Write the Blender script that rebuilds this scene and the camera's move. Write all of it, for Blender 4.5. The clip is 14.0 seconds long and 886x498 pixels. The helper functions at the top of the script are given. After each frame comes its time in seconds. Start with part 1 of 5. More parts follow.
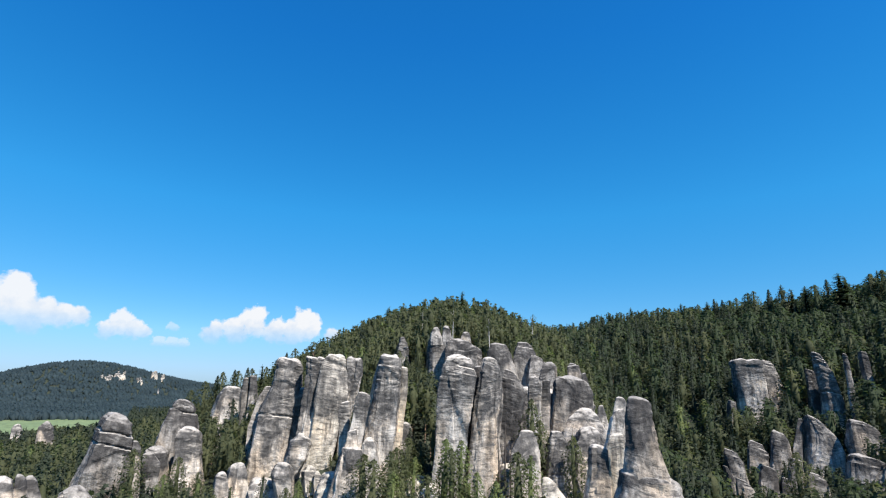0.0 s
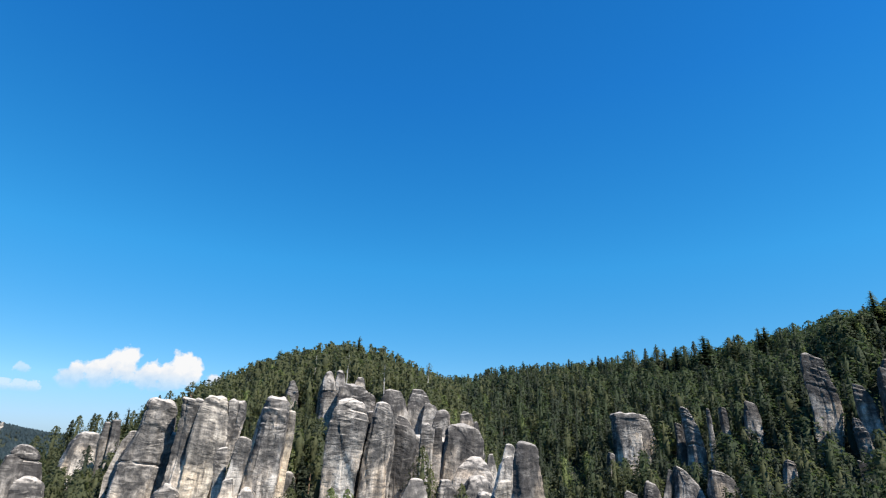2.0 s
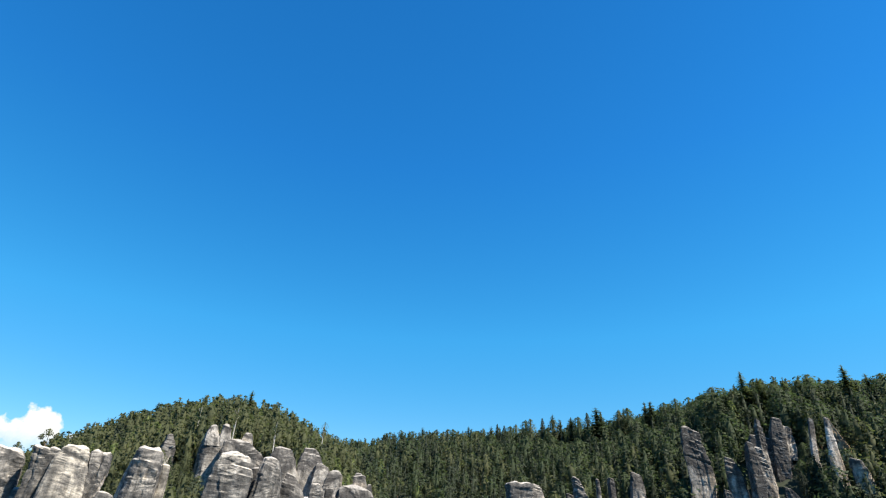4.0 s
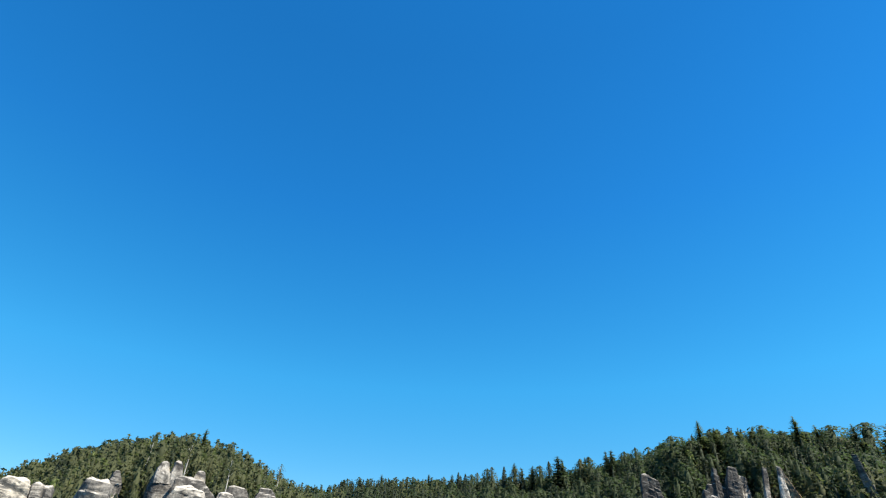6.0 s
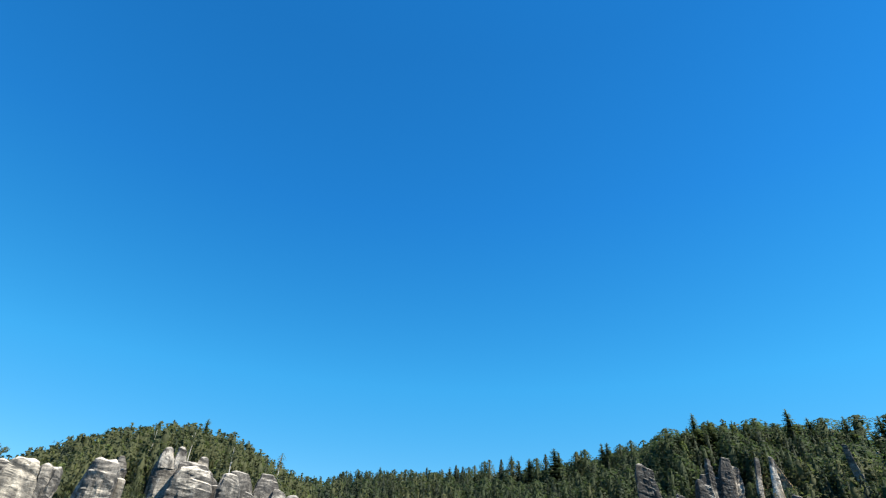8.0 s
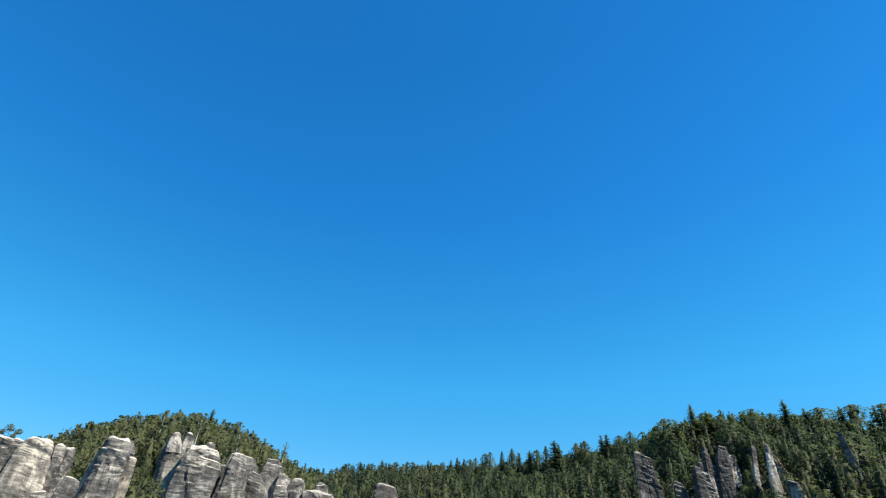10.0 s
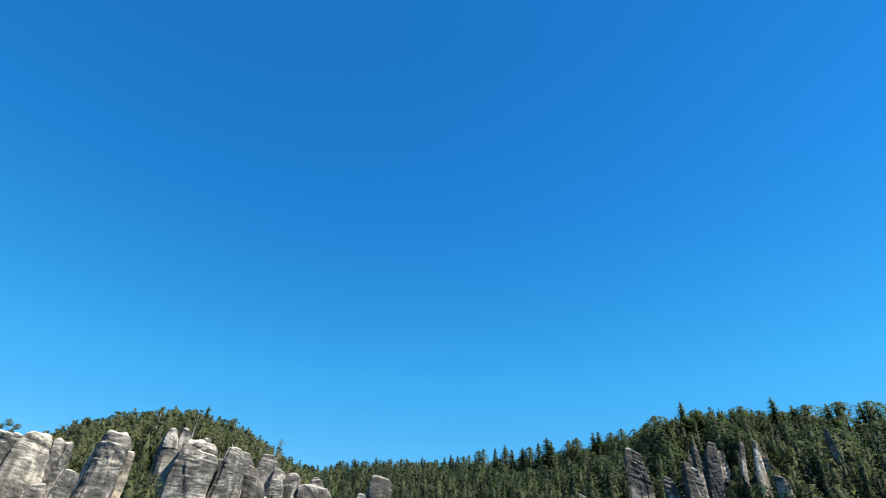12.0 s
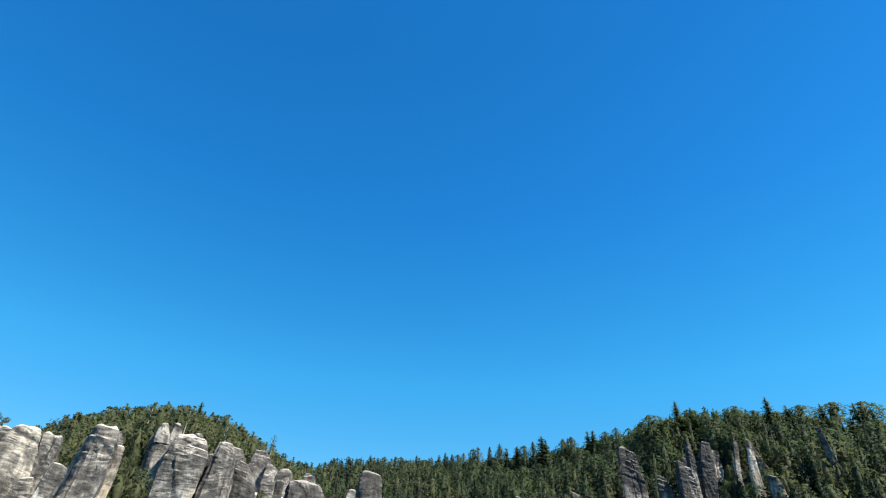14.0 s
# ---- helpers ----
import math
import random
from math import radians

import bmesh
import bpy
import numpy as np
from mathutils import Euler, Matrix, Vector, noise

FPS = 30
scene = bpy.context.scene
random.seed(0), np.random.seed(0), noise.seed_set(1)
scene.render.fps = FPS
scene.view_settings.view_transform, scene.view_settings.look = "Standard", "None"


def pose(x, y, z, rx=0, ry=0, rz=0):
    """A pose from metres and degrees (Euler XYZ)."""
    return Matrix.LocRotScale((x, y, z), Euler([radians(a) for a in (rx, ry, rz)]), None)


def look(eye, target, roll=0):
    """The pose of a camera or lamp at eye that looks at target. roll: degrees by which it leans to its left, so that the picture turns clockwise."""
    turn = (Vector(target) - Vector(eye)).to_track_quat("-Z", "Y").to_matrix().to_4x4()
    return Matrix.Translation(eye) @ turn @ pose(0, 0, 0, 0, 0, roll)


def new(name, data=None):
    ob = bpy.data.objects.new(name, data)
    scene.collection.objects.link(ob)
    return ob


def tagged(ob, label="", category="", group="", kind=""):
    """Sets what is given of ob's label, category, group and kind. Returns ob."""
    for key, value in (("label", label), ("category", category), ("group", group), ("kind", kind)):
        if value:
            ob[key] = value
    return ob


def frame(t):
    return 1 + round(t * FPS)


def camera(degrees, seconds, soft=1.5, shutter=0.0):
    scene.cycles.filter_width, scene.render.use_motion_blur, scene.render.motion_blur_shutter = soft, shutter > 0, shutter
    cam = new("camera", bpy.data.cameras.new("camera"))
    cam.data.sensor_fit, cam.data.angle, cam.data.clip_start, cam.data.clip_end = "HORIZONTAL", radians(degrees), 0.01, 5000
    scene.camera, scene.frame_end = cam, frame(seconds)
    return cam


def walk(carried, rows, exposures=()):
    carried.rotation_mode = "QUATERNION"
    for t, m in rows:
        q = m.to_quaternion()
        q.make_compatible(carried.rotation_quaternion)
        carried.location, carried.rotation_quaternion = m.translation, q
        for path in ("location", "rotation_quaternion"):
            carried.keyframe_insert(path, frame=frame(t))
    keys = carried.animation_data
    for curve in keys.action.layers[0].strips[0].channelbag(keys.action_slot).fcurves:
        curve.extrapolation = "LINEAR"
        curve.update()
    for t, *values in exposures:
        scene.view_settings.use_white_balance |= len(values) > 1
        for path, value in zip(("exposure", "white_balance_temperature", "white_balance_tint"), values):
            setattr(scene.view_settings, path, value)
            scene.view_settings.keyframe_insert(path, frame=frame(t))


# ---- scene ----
cam = camera(79.7, 14.0, soft=1.2)
PATH = [
    (0, (0.054, 0.534, 69.021), (0.071, 2.461, 69.557), 1.0),
    (0.5, (0.069, 0.489, 68.663), (0.179, 2.39, 69.276), 1.1),
    (1, (-0.046, 0.557, 68.097), (0.155, 2.422, 68.792), 1.3),
    (1.5, (-0.035, 0.8, 67.552), (0.244, 2.643, 68.277), 1.4),
    (2, (0.058, 0.908, 66.927), (0.428, 2.736, 67.65), 1.4),
    (2.5, (0.039, 1.038, 66.101), (0.487, 2.824, 66.882), 1.5),
    (3, (0.086, 1.306, 65.198), (0.61, 3.051, 66.023), 1.6),
    (3.5, (0.28, 1.32, 64.44), (0.863, 3.012, 65.332), 1.8),
    (4, (0.275, 1.378, 63.667), (0.925, 3.011, 64.62), 1.9),
    (4.2, (0.241, 1.42, 63.468), (0.921, 3.04, 64.424), 2.0),
    (6.3, (-1.212, 0.494, 59.333), (-0.49, 1.988, 60.449), 2.1),
    (6.5, (-1.318, 0.369, 59.176), (-0.594, 1.865, 60.288), 2.2),
    (7, (-1.513, 0.039, 58.302), (-0.79, 1.54, 59.407), 2.4),
    (7.5, (-1.708, -0.233, 57.111), (-0.981, 1.265, 58.217), 2.2),
    (8, (-1.924, -0.612, 55.87), (-1.195, 0.888, 56.974), 2.2),
    (8.5, (-1.97, -0.966, 54.842), (-1.241, 0.533, 55.947), 2.2),
    (11, (-2.943, -2.601, 49.336), (-2.216, -1.1, 50.439), 2.0),
    (11.5, (-3.171, -3.302, 49.263), (-2.431, -1.807, 50.366), 2.0),
    (12, (-3.24, -3.581, 49.299), (-2.494, -2.088, 50.401), 1.9),
    (12.5, (-3.0, -3.357, 49.378), (-2.249, -1.868, 50.481), 2.1),
    (13, (-2.386, -3.03, 49.363), (-1.632, -1.544, 50.469), 2.2),
    (13.5, (-2.124, -3.079, 49.137), (-1.368, -1.59, 50.237), 2.2),
    (14, (-1.924, -3.046, 48.914), (-1.169, -1.556, 50.014), 2.2),
]
walk(cam, [(t, look(eye, target, roll)) for t, eye, target, roll in PATH],
     exposures=[(0, 1.32, 6250, 10), (2.5, 1.35, 6500, 10), (3.4, 1.36, 6600, 10), (4.0, 1.60, 6800, 7), (6.5, 1.61, 6800, 4), (14, 1.60, 6750, 4)])

# ---- daylight ----
SUN_FROM = Vector((0.37, -0.44, 0.82)).normalized()
world = bpy.data.worlds.new("sky")
scene.world = world
world.use_nodes = True
wn, wl = world.node_tree.nodes, world.node_tree.links
sky = wn.new("ShaderNodeTexSky")
sky.sky_type, sky.sun_disc = "NISHITA", False
sky.sun_elevation = math.asin(SUN_FROM.z)
sky.sun_rotation = math.atan2(SUN_FROM.x, SUN_FROM.y)
sky.altitude, sky.air_density, sky.dust_density, sky.ozone_density = 1200, 0.85, 0.0, 3.0
grade = wn.new("ShaderNodeHueSaturation")
grade.inputs["Hue"].default_value = 0.494
grade.inputs["Saturation"].default_value = 1.32
wl.new(sky.outputs[0], grade.inputs["Color"])
clear = wn.new("ShaderNodeMix")
clear.data_type = "RGBA"
clear.inputs[0].default_value = 0.38
clear.inputs[7].default_value = (0.07, 1.02, 2.75, 1)
wl.new(grade.outputs[0], clear.inputs[6])
# clear air: deep overhead, brightest at middle height, dimmed by haze at the skyline
up = wn.new("ShaderNodeTexCoord")
height = wn.new("ShaderNodeSeparateXYZ")
wl.new(up.outputs["Generated"], height.inputs[0])
haze = wn.new("ShaderNodeValToRGB")
for pos, v in ((0.045, (0.74, 0.68, 0.71, 1)), (0.10, (1.14, 0.98, 0.85, 1)), (0.32, (1.00, 1.22, 1.11, 1)), (0.60, (0.70, 0.94, 1.09, 1)), (0.80, (0.65, 0.82, 0.98, 1))):
    haze.color_ramp.elements.new(pos).color = v
haze.color_ramp.elements[0].color = (0.30, 0.40, 0.54, 1)
haze.color_ramp.elements[-1].color = (0.66, 0.81, 0.98, 1)
wl.new(height.outputs["Z"], haze.inputs["Fac"])
shade = wn.new("ShaderNodeMix")
shade.data_type, shade.blend_type = "RGBA", "MULTIPLY"
shade.inputs[0].default_value = 1.0
wl.new(clear.outputs[2], shade.inputs[6])
wl.new(haze.outputs[0], shade.inputs[7])
wl.new(shade.outputs[2], wn["Background"].inputs["Color"])
wn["Background"].inputs["Strength"].default_value = 0.085
sun = new("sun", bpy.data.lights.new("sun", "SUN"))
sun.data.energy, sun.data.angle, sun.data.color = 3.4, radians(0.5), (1.0, 0.93, 0.83)
sun.matrix_world = look(SUN_FROM * 500, (0, 0, 0))


# ---- materials ----
def material(name, rough=0.9):
    """A new node material: its nodes, links and surface shader."""
    m = bpy.data.materials.new(name)
    m.use_nodes = True
    n, l = m.node_tree.nodes, m.node_tree.links
    p = n["Principled BSDF"]
    p.inputs["Roughness"].default_value = rough
    p.inputs["Specular IOR Level"].default_value = 0.25
    return m, n, l, p


def place(n, l, sx=1.0, sy=1.0, sz=1.0):
    """World position, stretched."""
    geo = n.new("ShaderNodeNewGeometry")
    mp = n.new("ShaderNodeMapping")
    mp.inputs["Scale"].default_value = (sx, sy, sz)
    l.new(geo.outputs["Position"], mp.inputs["Vector"])
    return mp.outputs[0]


def bent_beds(n, l, across, along):
    """World position with the beds gently folded, so that they dip now one way, now the other; then stretched."""
    geo = n.new("ShaderNodeNewGeometry")
    fold = n.new("ShaderNodeTexNoise")
    fold.inputs["Scale"].default_value, fold.inputs["Detail"].default_value = 0.055, 2.0
    l.new(geo.outputs["Position"], fold.inputs["Vector"])
    lift = n.new("ShaderNodeVectorMath")
    lift.operation = "MULTIPLY_ADD"
    l.new(fold.outputs["Color"], lift.inputs[0])
    lift.inputs[1].default_value = (0, 0, 11.0)
    l.new(geo.outputs["Position"], lift.inputs[2])
    mp = n.new("ShaderNodeMapping")
    mp.inputs["Scale"].default_value = (across, across, along)
    l.new(lift.outputs[0], mp.inputs["Vector"])
    return mp.outputs[0]


def grain(n, l, vec, scale, detail=5.0, rough=0.55, warp=0.0):
    t = n.new("ShaderNodeTexNoise")
    t.inputs["Scale"].default_value = scale
    t.inputs["Detail"].default_value = detail
    t.inputs["Roughness"].default_value = rough
    t.inputs["Distortion"].default_value = warp
    l.new(vec, t.inputs["Vector"])
    return t.outputs["Fac"]


def ramp(n, l, fac, stops):
    r = n.new("ShaderNodeValToRGB")
    e = r.color_ramp.elements
    while len(e) < len(stops):
        e.new(0.5)
    for k, (pos, col) in enumerate(stops):
        e[k].position = pos
        e[k].color = (*col, 1) if len(col) == 3 else col
    l.new(fac, r.inputs["Fac"])
    return r.outputs["Color"]


def mix(n, l, fac, a, b, kind="MIX"):
    m = n.new("ShaderNodeMix")
    m.data_type, m.blend_type = "RGBA", kind
    for sock, v in ((m.inputs[0], fac), (m.inputs[6], a), (m.inputs[7], b)):
        if isinstance(v, (int, float)):
            sock.default_value = v
        elif isinstance(v, tuple):
            sock.default_value = (*v, 1)
        else:
            l.new(v, sock)
    return m.outputs[2]


def bump(n, l, p, height, strength, dist):
    b = n.new("ShaderNodeBump")
    b.inputs["Strength"].default_value = strength
    b.inputs["Distance"].default_value = dist
    l.new(height, b.inputs["Height"])
    l.new(b.outputs[0], p.inputs["Normal"])


def grey(v):
    return (v, v, v)


def sandstone(name, pale, mid, dull, crust, shift):
    """Weathered sandstone. Old upper faces carry a grey crust crossed by short pale dashes painted as sunlit ledges;
    below, smooth pale stone with long streaks; level heads are painted white as if sunlit; black runs here and there."""
    m, n, l, p = material(name, 0.93)
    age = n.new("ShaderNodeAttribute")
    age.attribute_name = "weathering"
    broad = grain(n, l, place(n, l, 1, 1, 0.7), 0.11, 4, 0.55, 0.5)
    patch = grain(n, l, place(n, l, 1, 1, 0.7), 0.30, 7, 0.64, 0.8)
    # fresh stone: pale, streaked downwards, warm in places
    streak = grain(n, l, place(n, l, 1, 1, 0.10), 0.55, 6, 0.6, 0.3)
    fresh = ramp(n, l, mix(n, l, 0.45, patch, streak), [(0.41 + shift, dull), (0.465 + shift, mid), (0.545 + shift, pale)])
    warm = ramp(n, l, grain(n, l, place(n, l, 1, 1, 0.35), 0.14, 4), [(0.47, grey(0)), (0.64, grey(0.8))])
    fresh = mix(n, l, warm, fresh, mix(n, l, 1.0, fresh, (1.14, 0.99, 0.82), "MULTIPLY"))
    # old stone: dark crust; pale dashes painted in places as sunlit ledges
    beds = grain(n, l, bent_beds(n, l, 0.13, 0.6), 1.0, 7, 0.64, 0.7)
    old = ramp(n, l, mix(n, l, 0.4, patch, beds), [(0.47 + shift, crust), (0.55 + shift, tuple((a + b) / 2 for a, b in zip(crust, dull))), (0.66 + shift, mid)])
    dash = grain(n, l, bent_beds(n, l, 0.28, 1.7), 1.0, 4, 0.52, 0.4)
    lit_dash = ramp(n, l, dash, [(0.515, grey(0)), (0.575, grey(0.72))])
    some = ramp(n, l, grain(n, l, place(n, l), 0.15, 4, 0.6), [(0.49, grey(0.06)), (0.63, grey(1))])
    old = mix(n, l, mix(n, l, 1.0, lit_dash, some, "MULTIPLY"), old, tuple(a * 0.75 + b * 0.25 for a, b in zip(mid, pale)))
    # fresh stone is brushed with crust along the beds here and there
    brush = ramp(n, l, dash, [(0.43, grey(0.75)), (0.485, grey(0))])
    other = ramp(n, l, grain(n, l, place(n, l, 1, 1, 0.8), 0.12, 4, 0.6, 0.4), [(0.48, grey(0.05)), (0.60, grey(1))])
    fresh = mix(n, l, mix(n, l, 1.0, brush, other, "MULTIPLY"), fresh, tuple((a + b) / 2 for a, b in zip(crust, dull)))
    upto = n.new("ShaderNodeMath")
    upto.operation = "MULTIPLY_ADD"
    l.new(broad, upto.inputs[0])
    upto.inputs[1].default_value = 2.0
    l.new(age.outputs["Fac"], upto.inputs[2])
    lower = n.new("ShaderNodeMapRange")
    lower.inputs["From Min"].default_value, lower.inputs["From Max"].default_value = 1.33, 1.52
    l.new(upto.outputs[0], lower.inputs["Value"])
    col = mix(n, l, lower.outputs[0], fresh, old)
    # black runs of water and lichen down the faces
    runs = ramp(n, l, grain(n, l, place(n, l, 1, 1, 0.05), 0.85, 5, 0.6), [(0.535, grey(0)), (0.60, grey(0.75))])
    where = ramp(n, l, grain(n, l, place(n, l), 0.12, 3), [(0.48, grey(0)), (0.60, grey(1))])
    col = mix(n, l, mix(n, l, 1.0, runs, where, "MULTIPLY"), col, crust)
    # bedding seams: thin dark lines that wander along the beds
    fold = grain(n, l, bent_beds(n, l, 0.04, 0.22), 1.0, 4, 0.55, 0.5)
    line = ramp(n, l, fold, [(0.494, grey(0)), (0.50, grey(0.85)), (0.506, grey(0)), (0.598, grey(0)), (0.602, grey(0.7)), (0.606, grey(0))])
    col = mix(n, l, mix(n, l, 1.0, line, some, "MULTIPLY"), col, tuple(c * 0.5 for c in crust))
    # up-facing ledges and heads are painted paler, as if the sun lit them
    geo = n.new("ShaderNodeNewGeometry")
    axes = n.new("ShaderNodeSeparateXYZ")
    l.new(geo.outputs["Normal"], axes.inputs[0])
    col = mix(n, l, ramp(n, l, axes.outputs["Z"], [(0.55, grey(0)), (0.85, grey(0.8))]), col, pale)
    speck = ramp(n, l, grain(n, l, place(n, l), 1.6, 8, 0.7), [(0.3, grey(0.72)), (0.7, grey(1.2))])
    wash = ramp(n, l, grain(n, l, place(n, l, 1, 1, 0.06), 0.9, 6, 0.65, 0.2), [(0.36, grey(0.66)), (0.60, grey(1.14))])
    speck = mix(n, l, 1.0, speck, wash, "MULTIPLY")
    l.new(mix(n, l, 1.0, col, speck, "MULTIPLY"), p.inputs["Base Color"])
    relief = mix(n, l, 0.3, grain(n, l, place(n, l), 0.7, 9, 0.66), dash)
    bump(n, l, p, relief, 0.8, 0.8)
    return m


def foliage(name, dark, mid, light, scale=0.16, vary=0.09):
    """Needles or leaves that let some light through: tint differs from tree to tree and from spray to spray."""
    m, n, l, p = material(name, 0.75)
    geo = n.new("ShaderNodeNewGeometry")
    tree = ramp(n, l, grain(n, l, place(n, l, 1, 1, 0.25), scale, 3, 0.6), [(0.3, dark), (0.52, mid), (0.75, light)])
    spray = ramp(n, l, geo.outputs["Random Per Island"], [(0.0, grey(1 - vary)), (1.0, grey(1 + vary * 0.9))])
    col = mix(n, l, 1.0, tree, spray, "MULTIPLY")
    tuftiness = ramp(n, l, grain(n, l, place(n, l), 2.2, 5, 0.7), [(0.34, grey(0.82)), (0.66, grey(1.16))])
    col = mix(n, l, 1.0, col, tuftiness, "MULTIPLY")
    l.new(col, p.inputs["Base Color"])
    thin = n.new("ShaderNodeBsdfTranslucent")
    l.new(mix(n, l, 1.0, col, (1.2, 1.35, 0.95), "MULTIPLY"), thin.inputs["Color"])
    both = n.new("ShaderNodeMixShader")
    both.inputs[0].default_value = 0.48
    l.new(p.outputs[0], both.inputs[1])
    l.new(thin.outputs[0], both.inputs[2])
    l.new(both.outputs[0], n["Material Output"].inputs["Surface"])
    return m


def bark(name, a, b):
    m, n, l, p = material(name, 0.9)
    g = grain(n, l, place(n, l, 3, 3, 0.7), 1.5, 6)
    l.new(ramp(n, l, g, [(0.35, a), (0.65, b)]), p.inputs["Base Color"])
    bump(n, l, p, g, 0.6, 0.05)
    return m


def earth(name, cols, scale):
    m, n, l, p = material(name, 0.95)
    a = grain(n, l, place(n, l), scale, 8, 0.65)
    b = grain(n, l, place(n, l), scale * 9, 6, 0.6)
    col = ramp(n, l, a, [(0.3, cols[0]), (0.5, cols[1]), (0.7, cols[2])])
    l.new(mix(n, l, 1.0, col, ramp(n, l, b, [(0.3, grey(0.7)), (0.7, grey(1.2))]), "MULTIPLY"), p.inputs["Base Color"])
    bump(n, l, p, b, 0.7, 0.3)
    return m


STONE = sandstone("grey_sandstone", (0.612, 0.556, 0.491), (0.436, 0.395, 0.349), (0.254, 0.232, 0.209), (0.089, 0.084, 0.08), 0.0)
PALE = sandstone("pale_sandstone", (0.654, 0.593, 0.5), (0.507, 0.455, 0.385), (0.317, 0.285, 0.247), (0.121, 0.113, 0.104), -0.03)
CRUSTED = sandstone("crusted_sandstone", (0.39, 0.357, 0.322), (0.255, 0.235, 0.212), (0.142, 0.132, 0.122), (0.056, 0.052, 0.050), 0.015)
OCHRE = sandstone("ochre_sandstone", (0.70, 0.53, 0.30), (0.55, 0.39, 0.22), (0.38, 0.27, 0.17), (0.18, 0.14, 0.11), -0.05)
SPRUCE = foliage("spruce_needles", (0.038, 0.050, 0.036), (0.052, 0.066, 0.042), (0.068, 0.082, 0.048))
PINE = foliage("pine_needles", (0.070, 0.082, 0.042), (0.095, 0.106, 0.052), (0.122, 0.128, 0.062))
BIRCH = foliage("birch_leaves", (0.100, 0.128, 0.050), (0.145, 0.176, 0.066), (0.19, 0.215, 0.085))
BEECH = foliage("beech_leaves", (0.042, 0.060, 0.034), (0.058, 0.080, 0.040), (0.080, 0.102, 0.048))
# distance haze is painted into this needle colour as extra blue
FAR_HAZED = foliage("hazed_needles", (0.032, 0.053, 0.063), (0.044, 0.070, 0.081), (0.060, 0.090, 0.100), 0.014, 0.10)
BARK = bark("spruce_bark", (0.045, 0.038, 0.033), (0.11, 0.09, 0.075))
PINE_BARK = bark("pine_bark", (0.12, 0.08, 0.055), (0.26, 0.18, 0.12))
BIRCH_BARK = bark("birch_bark", (0.30, 0.27, 0.24), (0.62, 0.59, 0.54))
FLOOR = earth("forest_floor", ((0.026, 0.036, 0.022), (0.036, 0.044, 0.028), (0.050, 0.054, 0.034)), 0.06)
GRASS = earth("meadow_grass", ((0.12, 0.165, 0.08), (0.145, 0.19, 0.09), (0.17, 0.21, 0.10)), 0.02)


# ---- land ----
def lattice(ix, iy, iz, seed):
    h = (ix * 374761393 + iy * 668265263 + iz * 2147483647 + seed * 974711) & 0xFFFFFFFF
    h = ((h ^ (h >> 13)) * 1274126177) & 0xFFFFFFFF
    h = ((h ^ (h >> 16)) * 2246822519) & 0xFFFFFFFF
    return ((h ^ (h >> 15)) & 0xFFFF) / 65535.0


def soft_noise(x, y, z, seed=0):
    """Smooth noise of 0 to 1 on arrays."""
    x, y, z = np.broadcast_arrays(x, y, z)
    fx, fy, fz = np.floor(x), np.floor(y), np.floor(z)
    ix, iy, iz = fx.astype(np.int64), fy.astype(np.int64), fz.astype(np.int64)
    u, v, w = x - fx, y - fy, z - fz
    u, v, w = (a * a * (3 - 2 * a) for a in (u, v, w))
    total = 0
    for dx, wx in ((0, 1 - u), (1, u)):
        for dy, wy in ((0, 1 - v), (1, v)):
            for dz, wz in ((0, 1 - w), (1, w)):
                total = total + wx * wy * wz * lattice(ix + dx, iy + dy, iz + dz, seed)
    return total


def step01(a, b, x):
    t = np.clip((x - a) / (b - a), 0, 1)
    return t * t * (3 - 2 * t)


# heights of the land: valley floor, the central hill, the ridge beyond the side valley
VALLEY = [(-150, 60, 30), (0, 0, 20), (0, 100, 31), (-90, 140, 36), (-150, 220, 34), (-100, 230, 42), (55, 130, 34), (90, 180, 30),
          (150, 0, 25), (-260, 260, 30), (-150, 350, 38), (-200, 450, 30), (-60, -120, 22), (130, 120, 38), (80, 230, 44), (-60, 130, 37)]
HILL = [(-60, 190, 50), (-112, 285, 50), (-82, 290, 65), (-43, 267, 84), (-20, 250, 91), (7, 246, 96), (28, 246, 92), (46, 258, 89),
        (0, 190, 74), (0, 155, 50), (-40, 165, 50), (40, 168, 56), (60, 310, 92), (20, 330, 86), (0, 125, 36), (-60, 350, 66)]
RIDGE = [(78, 325, 95), (130, 352, 107), (174, 340, 109), (214, 290, 109), (224, 262, 110), (237, 225, 113), (238, 188, 115), (277, 158, 115),
         (303, 124, 105), (130, 231, 56), (178, 180, 66), (205, 130, 68), (255, 100, 92), (340, 60, 112), (320, -40, 90), (240, 420, 104), (130, 440, 96), (150, 150, 46)]
KNOTS = np.array(VALLEY + HILL + RIDGE, float)


def spline_kernel(d2):
    return np.where(d2 > 0, d2 * np.log(np.maximum(d2, 1e-9)), 0)


def spline_weights():
    p = KNOTS[:, :2] / 100
    n = len(p)
    d2 = ((p[:, None] - p[None]) ** 2).sum(-1)
    a = np.zeros((n + 3, n + 3))
    a[:n, :n] = spline_kernel(d2) + 0.02 * np.eye(n)
    a[:n, n] = a[n, :n] = 1
    a[:n, n + 1:] = p
    a[n + 1:, :n] = p.T
    return np.linalg.solve(a, np.concatenate([KNOTS[:, 2], np.zeros(3)]))


WEIGHTS = spline_weights()


